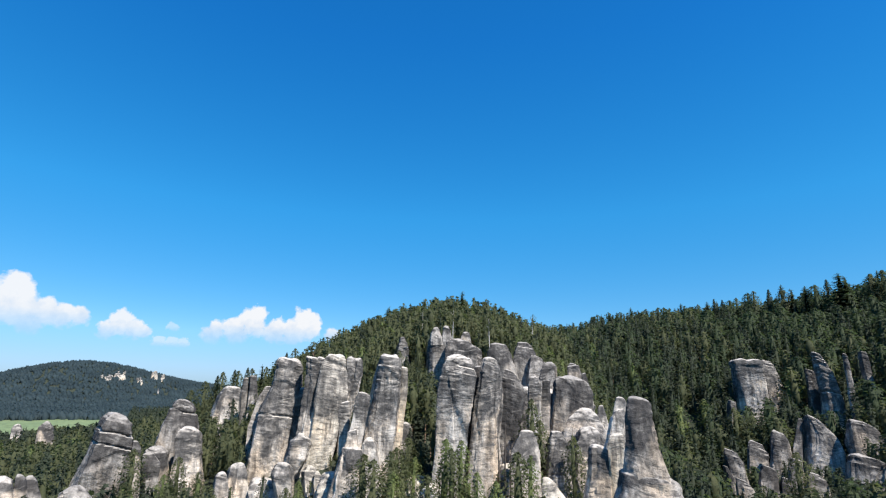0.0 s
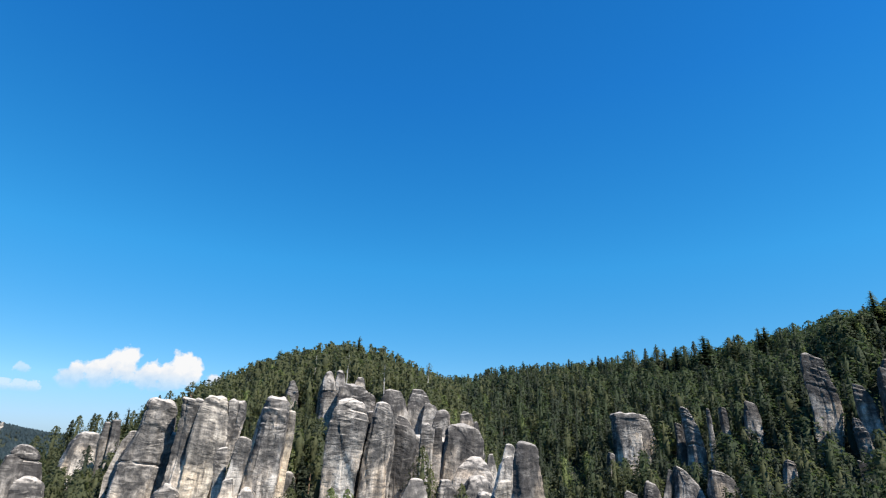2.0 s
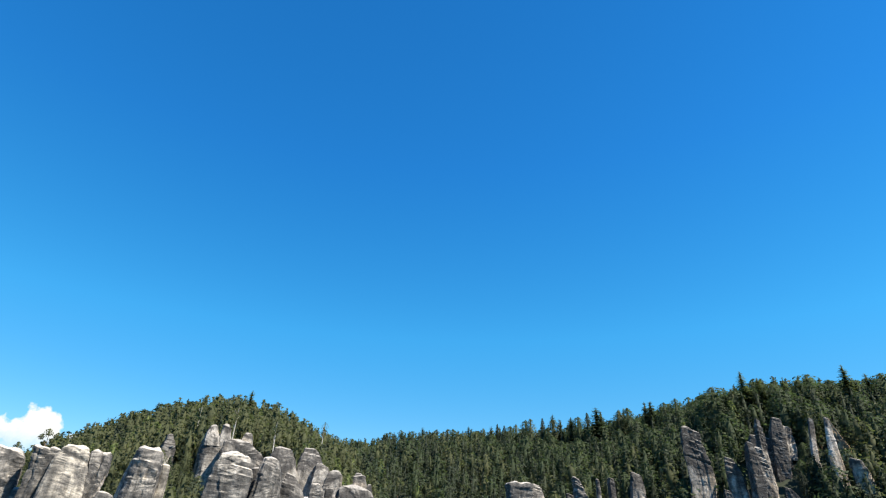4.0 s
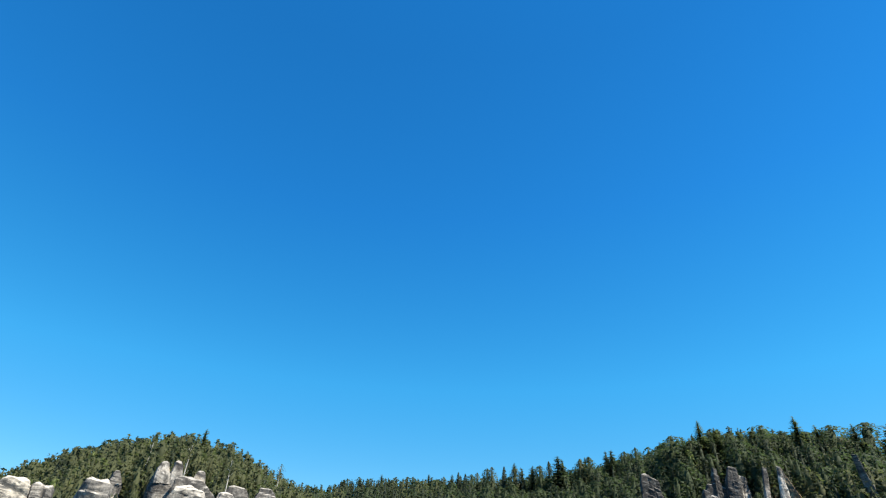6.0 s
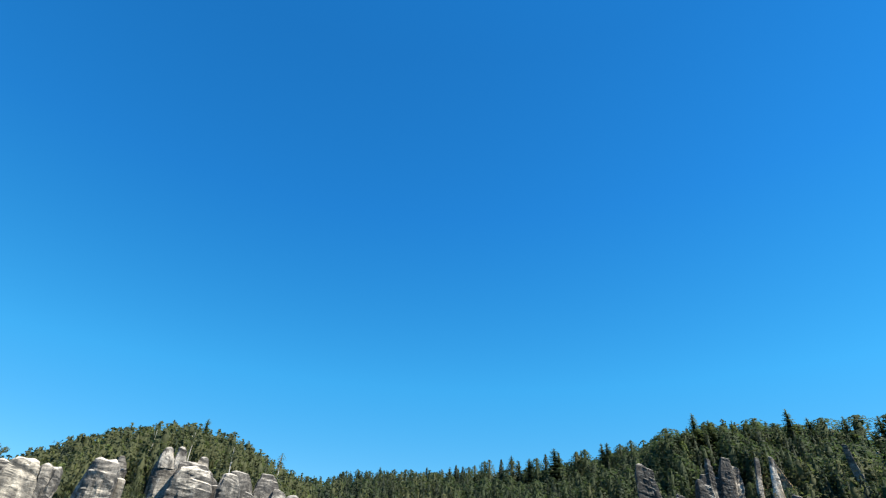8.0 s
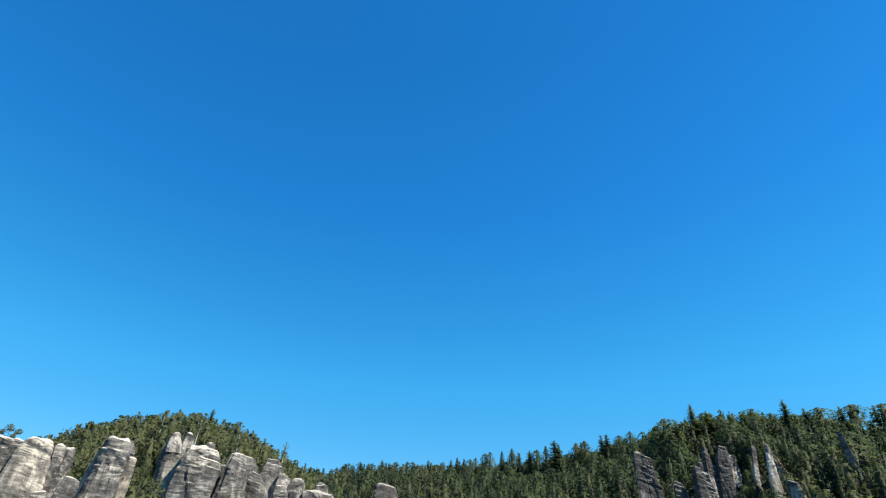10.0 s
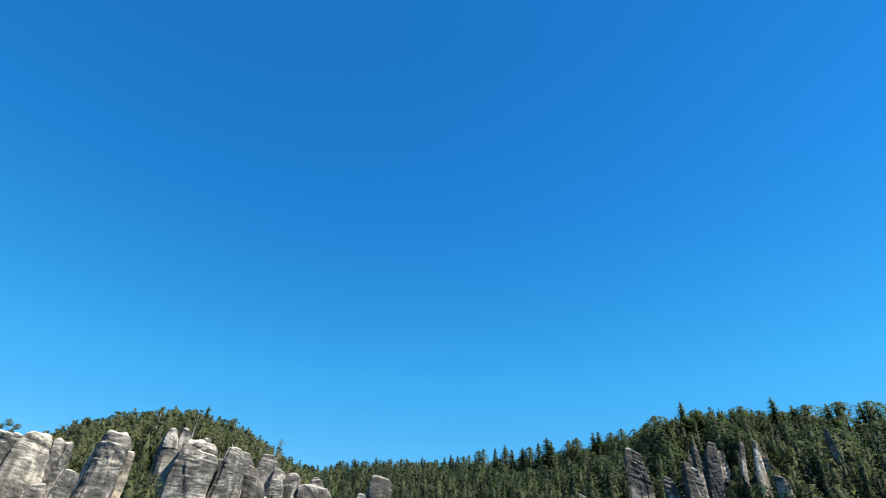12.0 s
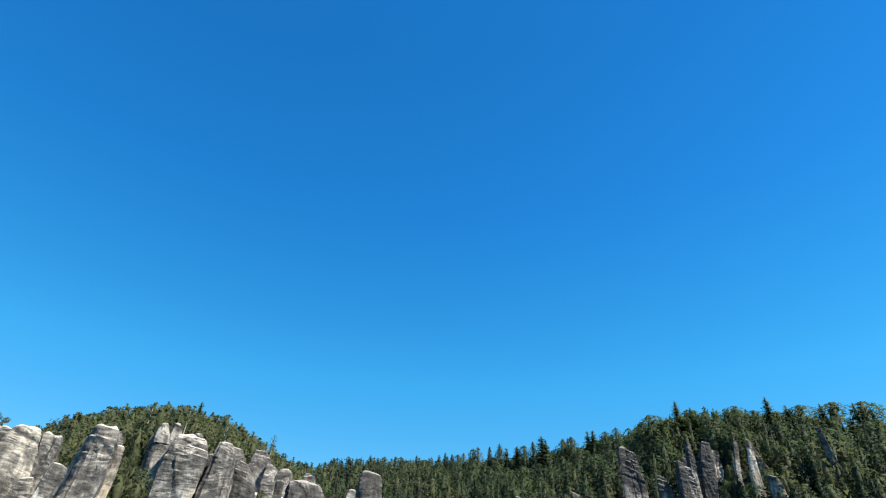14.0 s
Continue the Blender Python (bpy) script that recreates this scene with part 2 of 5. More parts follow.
def ground_height(x, y):
    x, y = np.asarray(x, float), np.asarray(y, float)
    cx, cy = np.clip(x, -300, 360), np.clip(y, -130, 460)
    p = KNOTS[:, :2] / 100
    d2 = (cx[..., None] / 100 - p[:, 0]) ** 2 + (cy[..., None] / 100 - p[:, 1]) ** 2
    near = spline_kernel(d2) @ WEIGHTS[:-3] + WEIGHTS[-3] + WEIGHTS[-2] * cx / 100 + WEIGHTS[-1] * cy / 100
    out = np.hypot(x - cx, y - cy)
    # beyond: rolling low country with one wooded hill and low ranges
    far = 30 + 6 * soft_noise(x / 300, y / 300, 0.5, 5)
    far = far + 100 * np.exp(-(((x + 965) / 228) ** 2 + ((y - 1500) / 330) ** 2))
    far = far + 40 * np.exp(-(((x + 620) / 260) ** 2 + ((y - 1700) / 300) ** 2))
    blend = step01(0, 260, out)
    return near * (1 - blend) + far * blend + 1.2 * (soft_noise(x / 14, y / 14, 0.3, 3) - 0.5)


def mesh_object(name, verts, faces, mat, smooth=True, normals=None):
    """One mesh from arrays of vertices and of triangles or quads; normals: the way each vertex faces, for leafy crowns."""
    me = bpy.data.meshes.new(name)
    verts, faces = np.asarray(verts, np.float32), np.asarray(faces, np.int32)
    k = faces.shape[1]
    me.vertices.add(len(verts))
    me.vertices.foreach_set("co", verts.ravel())
    me.loops.add(faces.size)
    me.loops.foreach_set("vertex_index", faces.ravel())
    me.polygons.add(len(faces))
    me.polygons.foreach_set("loop_start", np.arange(0, faces.size, k, dtype=np.int32))
    me.polygons.foreach_set("use_smooth", np.full(len(faces), smooth))
    me.update(calc_edges=True)
    me.validate()
    if normals is not None:
        me.attributes.new("custom_normal", "FLOAT_VECTOR", "POINT").data.foreach_set("vector", np.asarray(normals, np.float32).ravel())
    me.materials.append(mat)
    return me


def grid_faces(rows, cols, wrap):
    r = np.arange(rows - 1)[:, None]
    c = np.arange(cols if wrap else cols - 1)[None]
    d = (c + 1) % cols
    return np.stack([r * cols + c, r * cols + d, (r + 1) * cols + d, (r + 1) * cols + c], -1).reshape(-1, 4)


def build_ground():
    radii = np.concatenate([np.linspace(0.001, 420, 130), np.geomspace(430, 4900, 90)])
    ang = np.linspace(0, 2 * math.pi, 240, endpoint=False)
    x, y = radii[:, None] * np.sin(ang), radii[:, None] * np.cos(ang)
    v = np.stack([x, y, ground_height(x, y)], -1).reshape(-1, 3)
    f = grid_faces(len(radii), len(ang), True)[:, ::-1]
    return tagged(new("ground", mesh_object("ground", v, f, FLOOR)), "wooded valley floor and hills with brown forest litter", "ground", kind="structure")


build_ground()


def build_meadow():
    a, r = np.meshgrid(np.radians(np.linspace(-56, -28.5, 60)), np.linspace(345, 830, 40))
    edge = 1 - 0.03 * np.sin(a * 23)
    x, y = r * edge * np.sin(a), r * edge * np.cos(a)
    v = np.stack([x, y, ground_height(x, y) + 0.6], -1).reshape(-1, 3)
    tagged(new("meadow", mesh_object("meadow", v, grid_faces(40, 60, False), GRASS)), "bright green mown meadow beyond the trees", "meadow", kind="structure")


build_meadow()

# ---- rocks ----
ROCKS = []


def rock(y, levels, seed, stone, name="rock_tower", deep=1.15, cracks=(), slope=0.0, rough=0.13, perched=False, dome=None, turn=0.0):
    """A weathered sandstone tower. levels: from the head down, its height, the middle and the width there. Rounded squarish plan, domed head,
    overlapping beds, upright joints and level cracks; turn: by how much its joint faces are swung to the east."""
    heights, middles, widths = (np.array(q[::-1]) for q in zip(*levels))
    top, low, x = heights[-1], heights[0], float(middles.mean())
    width, width_low = float(widths[-1]), float(widths.mean())
    foot = low - 2.5 if perched else min(float(ground_height(x, y)) - 2.5, low - 1.0)
    dome = dome or (0.9 if name == "boulder" else 0.42)
    rise = dome * min(width, 9) * 0.62
    cell = 0.31 if y < 170 else 0.42 if y < 600 else 1.2
    shoulder = top - rise
    count = max(10, int((shoulder - (low - 5)) / cell))
    zs = np.concatenate([np.arange(foot, max(low - 5, foot + 0.1), 1.5), np.linspace(max(low - 5, foot + 0.2), shoulder, count),
                         shoulder + rise * np.sin(np.linspace(0.12, 1, 12) * math.pi / 2)])
    k = int(np.clip(2.2 * widths.max() / cell, 22, 130))
    th = np.linspace(0, 2 * math.pi, k, endpoint=False)[None]
    z = zs[:, None]
    f = np.clip((z - low) / (top - low), 0, 1)

    def eased(values):
        """Between the levels, with the corners rounded off; below the lowest the edge runs on."""
        run = (values[1] - values[0]) / (heights[1] - heights[0])
        total = 0
        for shift, share in ((-1.0, 0.25), (0.0, 0.5), (1.0, 0.25)):
            q = np.minimum(z + shift * min(1.0, 0.05 * (top - low)), top)
            total = total + share * (np.interp(q, heights, values) + np.maximum(run, -0.3) * np.clip(q - heights[0], -6, 0))
        return total

    w = 1.07 * np.maximum(eased(widths), 0.3)
    h = np.clip((z - shoulder) / rise, 0, 1)
    w = w * np.maximum((1 - h ** 2.3), 0) ** (1 / 2.6) + 0.02
    rng = np.random.default_rng(seed + 500)
    size = min((width + width_low) / 2, 10)
    o = seed * 13.7
    # the plan: flat joint faces that meet in worn edges, each leaning a little its own way
    az = turn - math.atan2(x, y)
    faces = [(az + rng.uniform(-0.22, 0.22), 1.0), (az + math.pi + rng.uniform(-0.22, 0.22), 1.0), (az - math.pi / 2 + rng.uniform(-0.08, 0.32), deep), (az + math.pi / 2 + rng.uniform(-0.3, 0.3), deep)]
    faces += [(rng.uniform(-math.pi, math.pi), rng.uniform(1.06, 1.28) * max(1.0, 0.5 + deep / 2)) for _ in range(3)]
    plan = 0
    for phi, reach in faces:
        slant = rng.uniform(-0.06, 0.06)
        facing = np.maximum(np.cos(th - phi), 0.02)
        plan = plan + (facing / (reach * (1 + slant * (f - 0.5)))) ** 22
    plan = plan ** (-1 / 22)
    w = w * (1 + 0.08 * (soft_noise(z * 0.13, seed * 1.7, 0.5, 10) - 0.5))
    px, py = np.cos(th) * plan, np.sin(th) * plan
    bearing = math.atan2(x, y)
    across = px * math.cos(bearing) - py * math.sin(bearing)
    most, least = across.max(1, keepdims=True), across.min(1, keepdims=True)
    w = w * math.cos(bearing) * 2 / (most - least)
    px, py = (px - math.cos(bearing) * (most + least) / 2) * w / 2, (py + math.sin(bearing) * (most + least) / 2) * w / 2
    cx = eased(middles) + 0.05 * size * (soft_noise(z * 0.09, seed * 2.3, 0.1, 8) - 0.5)
    qx, qy = cx + px, y + py
    dip = 0.10 + 0.15 * math.sin(seed * 3.1)
    tilt = z + dip * px + 0.10 * py + 1.1 * (soft_noise(qx * 0.22, qy * 0.22, z * 0.2 + seed, 9) - 0.5)
    body = np.minimum(1, w / (0.6 * width_low + 0.01))
    upper = 0.18 + 0.82 * step01(0.45, 0.95, f)
    push = (soft_noise(qx * 0.25 + o, qy * 0.25, z * 0.05, 11) - 0.5) * 0.06 * size
    push = push + (soft_noise(qx * 0.7 + o, qy * 0.7, z * 0.25, 12) - 0.5) * 0.32 + (np.abs(2 * soft_noise(qx * 1.3, qy * 1.3, z * 0.8, 17) - 1) - 0.4) * 0.28
    # beds: convex courses of uneven thickness, recessed between, strongest in patches
    course = tilt * 0.42 + 1.3 * soft_noise(tilt * 0.3, seed, 0.2, 13)
    part_way = course - np.floor(course)
    patchy = step01(0.35, 0.65, soft_noise(qx * 0.12 + o, qy * 0.12, z * 0.10, 18))
    coarse = 0.4 + rough * 4
    # each bed swells upwards to a worn brow, then steps back under the next
    brow = part_way ** 0.8 * (1 - step01(0.86, 1.0, part_way))
    push = push + (brow - 0.42) * 0.44 * coarse * upper * (0.06 + 0.94 * patchy)
    thin_bed = tilt * 1.15 + 0.9 * soft_noise(qx * 0.16 + o, qy * 0.16, tilt * 0.35, 23)
    thin_bed = thin_bed - np.floor(thin_bed)
    push = push + (thin_bed * (1 - step01(0.80, 1.0, thin_bed)) - 0.4) * 0.22 * upper * step01(0.42, 0.62, soft_noise(qx * 0.14, qy * 0.14 + o, z * 0.07, 24))
    fine = soft_noise(tilt * 2.0, qx * 0.15 + o, qy * 0.15, 14)
    push = push + (fine - 0.5) * 0.16 * upper
    # joint-bounded pieces stand proud or lie back
    piece = lattice(np.round(course).astype(np.int64) + 0 * th.astype(np.int64), np.floor(th * 1.3 + 0.7 * np.round(course) + seed).astype(np.int64), 3, seed)
    push = push + (piece - 0.5) * 0.8 * rough * (0.35 + 0.65 * patchy)
    # upright joints
    for _ in range(1 + int(size / 4)):
        mid, sway, deepness = rng.uniform(0, 6.283), rng.uniform(-0.010, 0.010), rng.uniform(0.04, 0.12) * (0.4 if rough != 0.13 else 1.0)
        off = np.abs((th - mid - sway * (z - low) + 0.25 * soft_noise(z * 0.15, mid, 0.1, 15) + math.pi) % (2 * math.pi) - math.pi) * w / 2
        push = push - deepness * size * np.exp(-(off / 0.30) ** 2)
    for level in cracks:
        push = push - 0.75 * np.exp(-((tilt - level) / 0.24) ** 2)
    lip = shoulder - 0.12 * size
    push = push + 0.028 * size * (np.exp(-((tilt - lip - 0.6) / 0.9) ** 2) - 1.2 * np.exp(-((tilt - lip + 0.9) / 0.6) ** 2)) * step01(0.3, 0.7, soft_noise(qx * 0.2 + o, qy * 0.2, 0.4, 19))
    push = push * body * min(1.0, width_low / 4.5)
    vx, vy = qx + np.cos(th) * push, qy + np.sin(th) * push
    # angular breaks: slabs that fell away along tilted joints
    for _ in range(3 + int(size / 2)):
        swing, tilted, level = rng.uniform(0, 6.283), rng.uniform(-0.45, 0.45), rng.uniform(low, top)
        reach = rng.uniform(0.39, 0.48) * width_low
        over = (vx - cx) * math.cos(swing) + (vy - y) * math.sin(swing) + tilted * (z - level) - reach
        over = np.clip(over, 0, 0.07 * size) * body
        vx, vy = vx - over * math.cos(swing), vy - over * math.sin(swing)
    vz = z + 0.9 * (soft_noise(qx * 0.5, qy * 0.5, o, 16) - 0.5) * h * min(rise, 1.5) + slope * px * step01(0.25, 1.0, f)
    v = np.stack([vx, vy, vz], -1).reshape(-1, 3)
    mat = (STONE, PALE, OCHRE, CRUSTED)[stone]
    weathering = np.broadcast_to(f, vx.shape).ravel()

    def hewn(nm, a, b, origin):
        """The tower between two of its levels, smooth but for its edges."""
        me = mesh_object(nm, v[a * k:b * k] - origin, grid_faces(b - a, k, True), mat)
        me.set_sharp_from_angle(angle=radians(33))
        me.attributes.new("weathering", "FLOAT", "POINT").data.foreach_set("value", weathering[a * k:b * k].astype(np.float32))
        return new(nm, me)

    # bedding planes part the tower into blocks
    cuts = sorted(int(np.searchsorted(zs, c)) for c in (list(cracks) + ([shoulder - 2.0] if rise < 2.5 and shoulder - low > 8 else [])))
    cuts = [0] + [c for c, d in zip(cuts, cuts[1:] + [10 ** 6]) if 8 < c < len(zs) - 8 and d - c > 5] + [len(zs) - 1]
    if len(cuts) == 2:
        ob = hewn(name, 0, len(zs), np.zeros(3))
    else:
        ob = new(name)
        ob.location = (cx[0, 0], y, foot)
        for i, (a, b) in enumerate(zip(cuts, cuts[1:])):
            nm = "cap" if i == len(cuts) - 2 and rise < 2.5 else "block"
            hewn(nm, a, b + 1, np.array((cx[0, 0], y, foot))).parent = ob
    ROCKS.append((x, y, top, low, float(widths.max()) * math.cos(bearing)))
    return ob



# left group
GROUP = "towers of the left outcrop"
TOWER = "free-standing grey sandstone tower with a rounded pale head"
BLOCK = "low grey sandstone boulder among the trees"
tagged(rock(137.2, ((63.6, -77.4, 3.7), (61.9, -77.6, 7.2), (58.1, -77.6, 9.2), (54.9, -77.9, 10.7), (51.1, -78.2, 13.3), (46.4, -79.9, 12.8)), 0, 3, deep=1.1, cracks=(59.5, 56.7), slope=-0.2, rough=0.07), TOWER, "rock", GROUP)
tagged(rock(137.6, ((57.5, -72.3, 0.9), (56.0, -71.9, 2.4), (51.2, -71.3, 2.4)), 1, 3, slope=-0.15), TOWER, "rock", GROUP)
tagged(rock(166.6, ((66.8, -75.5, 3.9), (64.8, -75.1, 6.9), (60.0, -75.2, 10.1), (53.4, -75.6, 12.8)), 2, 3, deep=0.7, cracks=(63.7,), slope=-0.1), TOWER, "rock", GROUP)
tagged(rock(157.1, ((59.8, -68.3, 3.1), (57.9, -68.0, 7.0), (53.2, -67.5, 7.4), (45.3, -67.0, 9.7)), 3, 0, slope=-0.05), TOWER, "rock", GROUP)
tagged(rock(151.9, ((55.2, -74.2, 4.2), (53.3, -73.9, 7.2), (46.7, -73.0, 7.4)), 4, 3, "boulder"), BLOCK, "rock", GROUP)
tagged(rock(144.4, ((54.2, -72.5, 2.3), (51.7, -71.1, 4.9), (46.5, -70.4, 3.3)), 5, 3, "boulder", slope=0.05), BLOCK, "rock", GROUP)
tagged(rock(263.7, ((53.1, -194.9, 4.2), (46.6, -193.9, 5.8)), 6, 0, "boulder", slope=0.1), BLOCK, "rock", GROUP)
tagged(rock(242.1, ((55.5, -166.3, 4.1), (52.7, -166.3, 6.7), (47.1, -165.2, 7.8)), 7, 3, "boulder", slope=0.15), BLOCK, "rock", GROUP)
tagged(rock(97.7, ((53.5, -60.3, 4.1), (51.5, -60.0, 6.5)), 8, 3, "boulder", slope=0.2), BLOCK, "rock", GROUP)
tagged(rock(111.1, ((53.0, -82.6, 1.8), (52.1, -81.9, 3.4), (49.3, -81.2, 3.8)), 9, 0, "boulder", slope=-0.2), BLOCK, "rock", GROUP)
tagged(rock(113.7, ((53.1, -81.3, 0.9), (52.1, -80.8, 2.2), (49.4, -80.2, 2.6)), 10, 3, "boulder", slope=-0.15), BLOCK, "rock", GROUP)
tagged(rock(116.8, ((52.5, -81.3, 1.6), (51.5, -80.7, 2.7), (48.4, -80.0, 3.6)), 11, 3, "boulder", slope=-0.1), BLOCK, "rock", GROUP)
tagged(rock(217.1, ((71.8, -79.5, 4.9), (68.1, -80.4, 9.2), (58.6, -81.5, 12.4)), 12, 0, deep=0.7, slope=-0.05), TOWER, "rock", GROUP)
tagged(rock(206.8, ((74.6, -71.3, 1.9), (68.2, -71.4, 2.7), (63.8, -71.2, 2.5)), 13, 3), TOWER, "rock", GROUP)
tagged(rock(207.0, ((75.5, -68.6, 2.5), (70.3, -68.3, 3.4), (63.8, -68.1, 4.4)), 14, 3, slope=0.05), TOWER, "rock", GROUP)

# west group
GROUP = "towers of the western massif"
TOWER = "tall grey sandstone tower with dark bedded bands"
BLOCK = "rounded grey sandstone block at the towers' feet"
tagged(rock(173.2, ((71.2, -52.4, 1.8), (68.5, -53.0, 4.2), (65.4, -53.8, 4.2)), 15, 0, slope=0.1), TOWER, "rock", GROUP)
tagged(rock(140.9, ((50.4, -51.9, 2.6), (47.3, -51.6, 3.8)), 16, 0, "boulder", slope=0.15), BLOCK, "rock", GROUP)
tagged(rock(147.5, ((51.7, -50.9, 4.4), (45.5, -50.2, 5.9)), 17, 0, "boulder", slope=0.2), BLOCK, "rock", GROUP)
tagged(rock(162.9, ((79.5, -43.4, 7.2), (76.7, -43.4, 8.2), (71.0, -43.9, 9.1), (63.0, -45.7, 12.6), (53.0, -47.2, 12.5), (42.5, -48.5, 11.1)), 18, 0, deep=0.7, cracks=(62.6,), slope=-0.2, rough=0.07), TOWER, "rock", GROUP)
tagged(rock(158.8, ((79.7, -36.0, 4.1), (73.5, -35.7, 4.4), (65.6, -36.5, 4.0), (53.5, -37.5, 4.6)), 19, 0, slope=-0.15), TOWER, "rock", GROUP)
tagged(rock(158.6, ((79.4, -32.9, 3.3), (73.5, -33.9, 3.7), (65.7, -35.1, 3.2), (55.0, -35.8, 4.4)), 20, 0, slope=-0.1), TOWER, "rock", GROUP)
tagged(rock(160.9, ((80.5, -29.5, 4.7), (76.9, -29.9, 7.0), (68.8, -30.1, 8.8), (62.6, -31.0, 7.6), (53.4, -31.9, 7.5), (44.5, -33.7, 6.0)), 21, 1, slope=-0.05, rough=0.07), TOWER, "rock", GROUP)
tagged(rock(162.2, ((80.0, -24.9, 5.7), (75.4, -24.7, 6.0), (68.9, -25.2, 4.8), (63.4, -26.2, 3.9)), 22, 0), TOWER, "rock", GROUP)
tagged(rock(150.7, ((58.8, -35.5, 3.5), (56.4, -35.8, 6.0), (52.6, -36.6, 6.7), (49.0, -37.6, 4.3)), 23, 0, "boulder", slope=0.05), BLOCK, "rock", GROUP)
tagged(rock(143.4, ((52.6, -38.1, 2.5), (50.0, -37.6, 5.7), (44.5, -36.7, 4.2)), 24, 0, "boulder", slope=0.1), BLOCK, "rock", GROUP)
tagged(rock(144.0, ((67.4, -23.3, 2.2), (65.3, -23.3, 3.2), (62.6, -23.2, 2.9), (56.5, -23.3, 2.3)), 25, 0, slope=0.15), TOWER, "rock", GROUP)
tagged(rock(136.5, ((61.0, -19.9, 2.2), (59.0, -19.8, 2.9), (55.9, -20.0, 4.1)), 26, 0, slope=0.2), TOWER, "rock", GROUP)
tagged(rock(138.0, ((69.7, -17.7, 2.5), (68.5, -17.8, 3.5), (62.3, -18.7, 3.2), (55.8, -19.8, 3.8)), 27, 0, slope=-0.2), TOWER, "rock", GROUP)
tagged(rock(136.0, ((57.5, -19.3, 3.8), (54.1, -19.9, 5.5), (49.7, -21.2, 5.3), (46.0, -22.2, 5.5)), 28, 0, slope=-0.15), TOWER, "rock", GROUP)
tagged(rock(137.5, ((59.1, -15.9, 1.9), (57.7, -15.7, 3.7), (55.1, -15.4, 4.2)), 29, 0, "boulder", slope=-0.1), BLOCK, "rock", GROUP)
tagged(rock(168.0, ((70.4, -35.5, 17.8), (53.1, -39.1, 20.2), (41.1, -42.4, 19.0)), 30, 0, deep=0.35, slope=-0.05), TOWER, "rock", GROUP)
tagged(rock(148.1, ((48.2, -44.1, 6.3), (43.1, -43.5, 8.5)), 33, 0, "boulder", slope=0.1), BLOCK, "rock", GROUP)
tagged(rock(149.6, ((51.1, -14.5, 8.8), (43.3, -14.3, 10.7)), 34, 1, "boulder", slope=0.15), BLOCK, "rock", GROUP)
tagged(rock(144.5, ((49.8, -5.4, 8.5), (44.3, -5.2, 10.1)), 35, 1, "boulder", slope=0.2), BLOCK, "rock", GROUP)
tagged(rock(143.0, ((79.5, -11.3, 4.2), (77.4, -11.7, 6.7), (69.1, -12.5, 7.9), (62.1, -13.2, 8.2), (53.8, -14.1, 8.2)), 36, 0, slope=-0.2, rough=0.07), TOWER, "rock", GROUP)
tagged(rock(146.5, ((77.7, -14.6, 2.0), (73.4, -15.3, 2.6), (69.0, -16.0, 2.5), (62.6, -17.0, 2.8)), 37, 0, slope=-0.15), TOWER, "rock", GROUP)
tagged(rock(147.7, ((76.6, -8.6, 2.1), (70.6, -8.6, 2.1), (62.7, -9.3, 2.1)), 38, 1, slope=-0.1), TOWER, "rock", GROUP)
tagged(rock(156.1, ((61.9, -8.6, 2.8), (60.1, -8.2, 4.1), (53.5, -7.8, 3.7)), 39, 0, slope=-0.05), TOWER, "rock", GROUP)
tagged(rock(144.9, ((49.9, -26.4, 6.1), (43.9, -26.1, 8.0)), 107, 1, "boulder", slope=0.2), BLOCK, "rock", GROUP)
tagged(rock(140.6, ((49.2, -11.8, 4.9), (44.9, -11.6, 7.1)), 108, 1, "boulder", slope=-0.2), BLOCK, "rock", GROUP)
tagged(rock(150.0, ((50.8, -32.7, 2.7), (48.6, -32.1, 4.8), (43.5, -31.0, 5.8)), 315, 1, "boulder", slope=0.05), BLOCK, "rock", GROUP)
tagged(rock(147.0, ((49.9, -29.9, 1.4), (44.1, -28.4, 4.0)), 316, 1, "boulder", slope=0.05), BLOCK, "rock", GROUP)

# crown group
GROUP = "rocks below the hilltop"
TOWER = "weathered layered sandstone outcrop under the hilltop pines"
BLOCK = "rounded sandstone boulder under the hilltop pines"
tagged(rock(201.2, ((87.5, 9.0, 14.8), (77.6, 9.1, 18.8)), 40, 3, deep=0.35, rough=0.3), TOWER, "rock", GROUP)
tagged(rock(195.8, ((81.7, 28.2, 20.4), (74.8, 29.6, 27.3)), 41, 3, deep=0.35, slope=0.05, rough=0.3), TOWER, "rock", GROUP)
tagged(rock(198.3, ((89.9, -12.8, 1.5), (86.2, -12.7, 4.6), (78.7, -13.3, 7.8)), 42, 3, slope=0.1, rough=0.3), TOWER, "rock", GROUP)
tagged(rock(192.2, ((89.7, 0.1, 5.3), (84.9, -0.3, 7.0), (77.5, 0.0, 7.4)), 43, 3, slope=0.15, rough=0.3), TOWER, "rock", GROUP)
tagged(rock(191.0, ((92.6, -0.3, 2.2), (90.8, -0.4, 3.6), (88.8, -0.1, 4.8)), 44, 3, "boulder", slope=0.2, rough=0.3, perched=True), BLOCK, "rock", GROUP)
tagged(rock(191.1, ((93.5, 3.5, 2.2), (90.9, 3.6, 3.4), (88.5, 3.7, 4.4)), 45, 3, "boulder", slope=-0.2, rough=0.3, perched=True), BLOCK, "rock", GROUP)
tagged(rock(185.3, ((88.1, 7.7, 4.7), (86.0, 8.1, 10.1), (77.0, 9.1, 12.7)), 46, 3, deep=0.7, slope=-0.15, rough=0.3), TOWER, "rock", GROUP)
tagged(rock(193.5, ((91.3, 10.5, 2.5), (88.6, 10.5, 3.7)), 47, 3, "boulder", slope=-0.1, rough=0.3), BLOCK, "rock", GROUP)
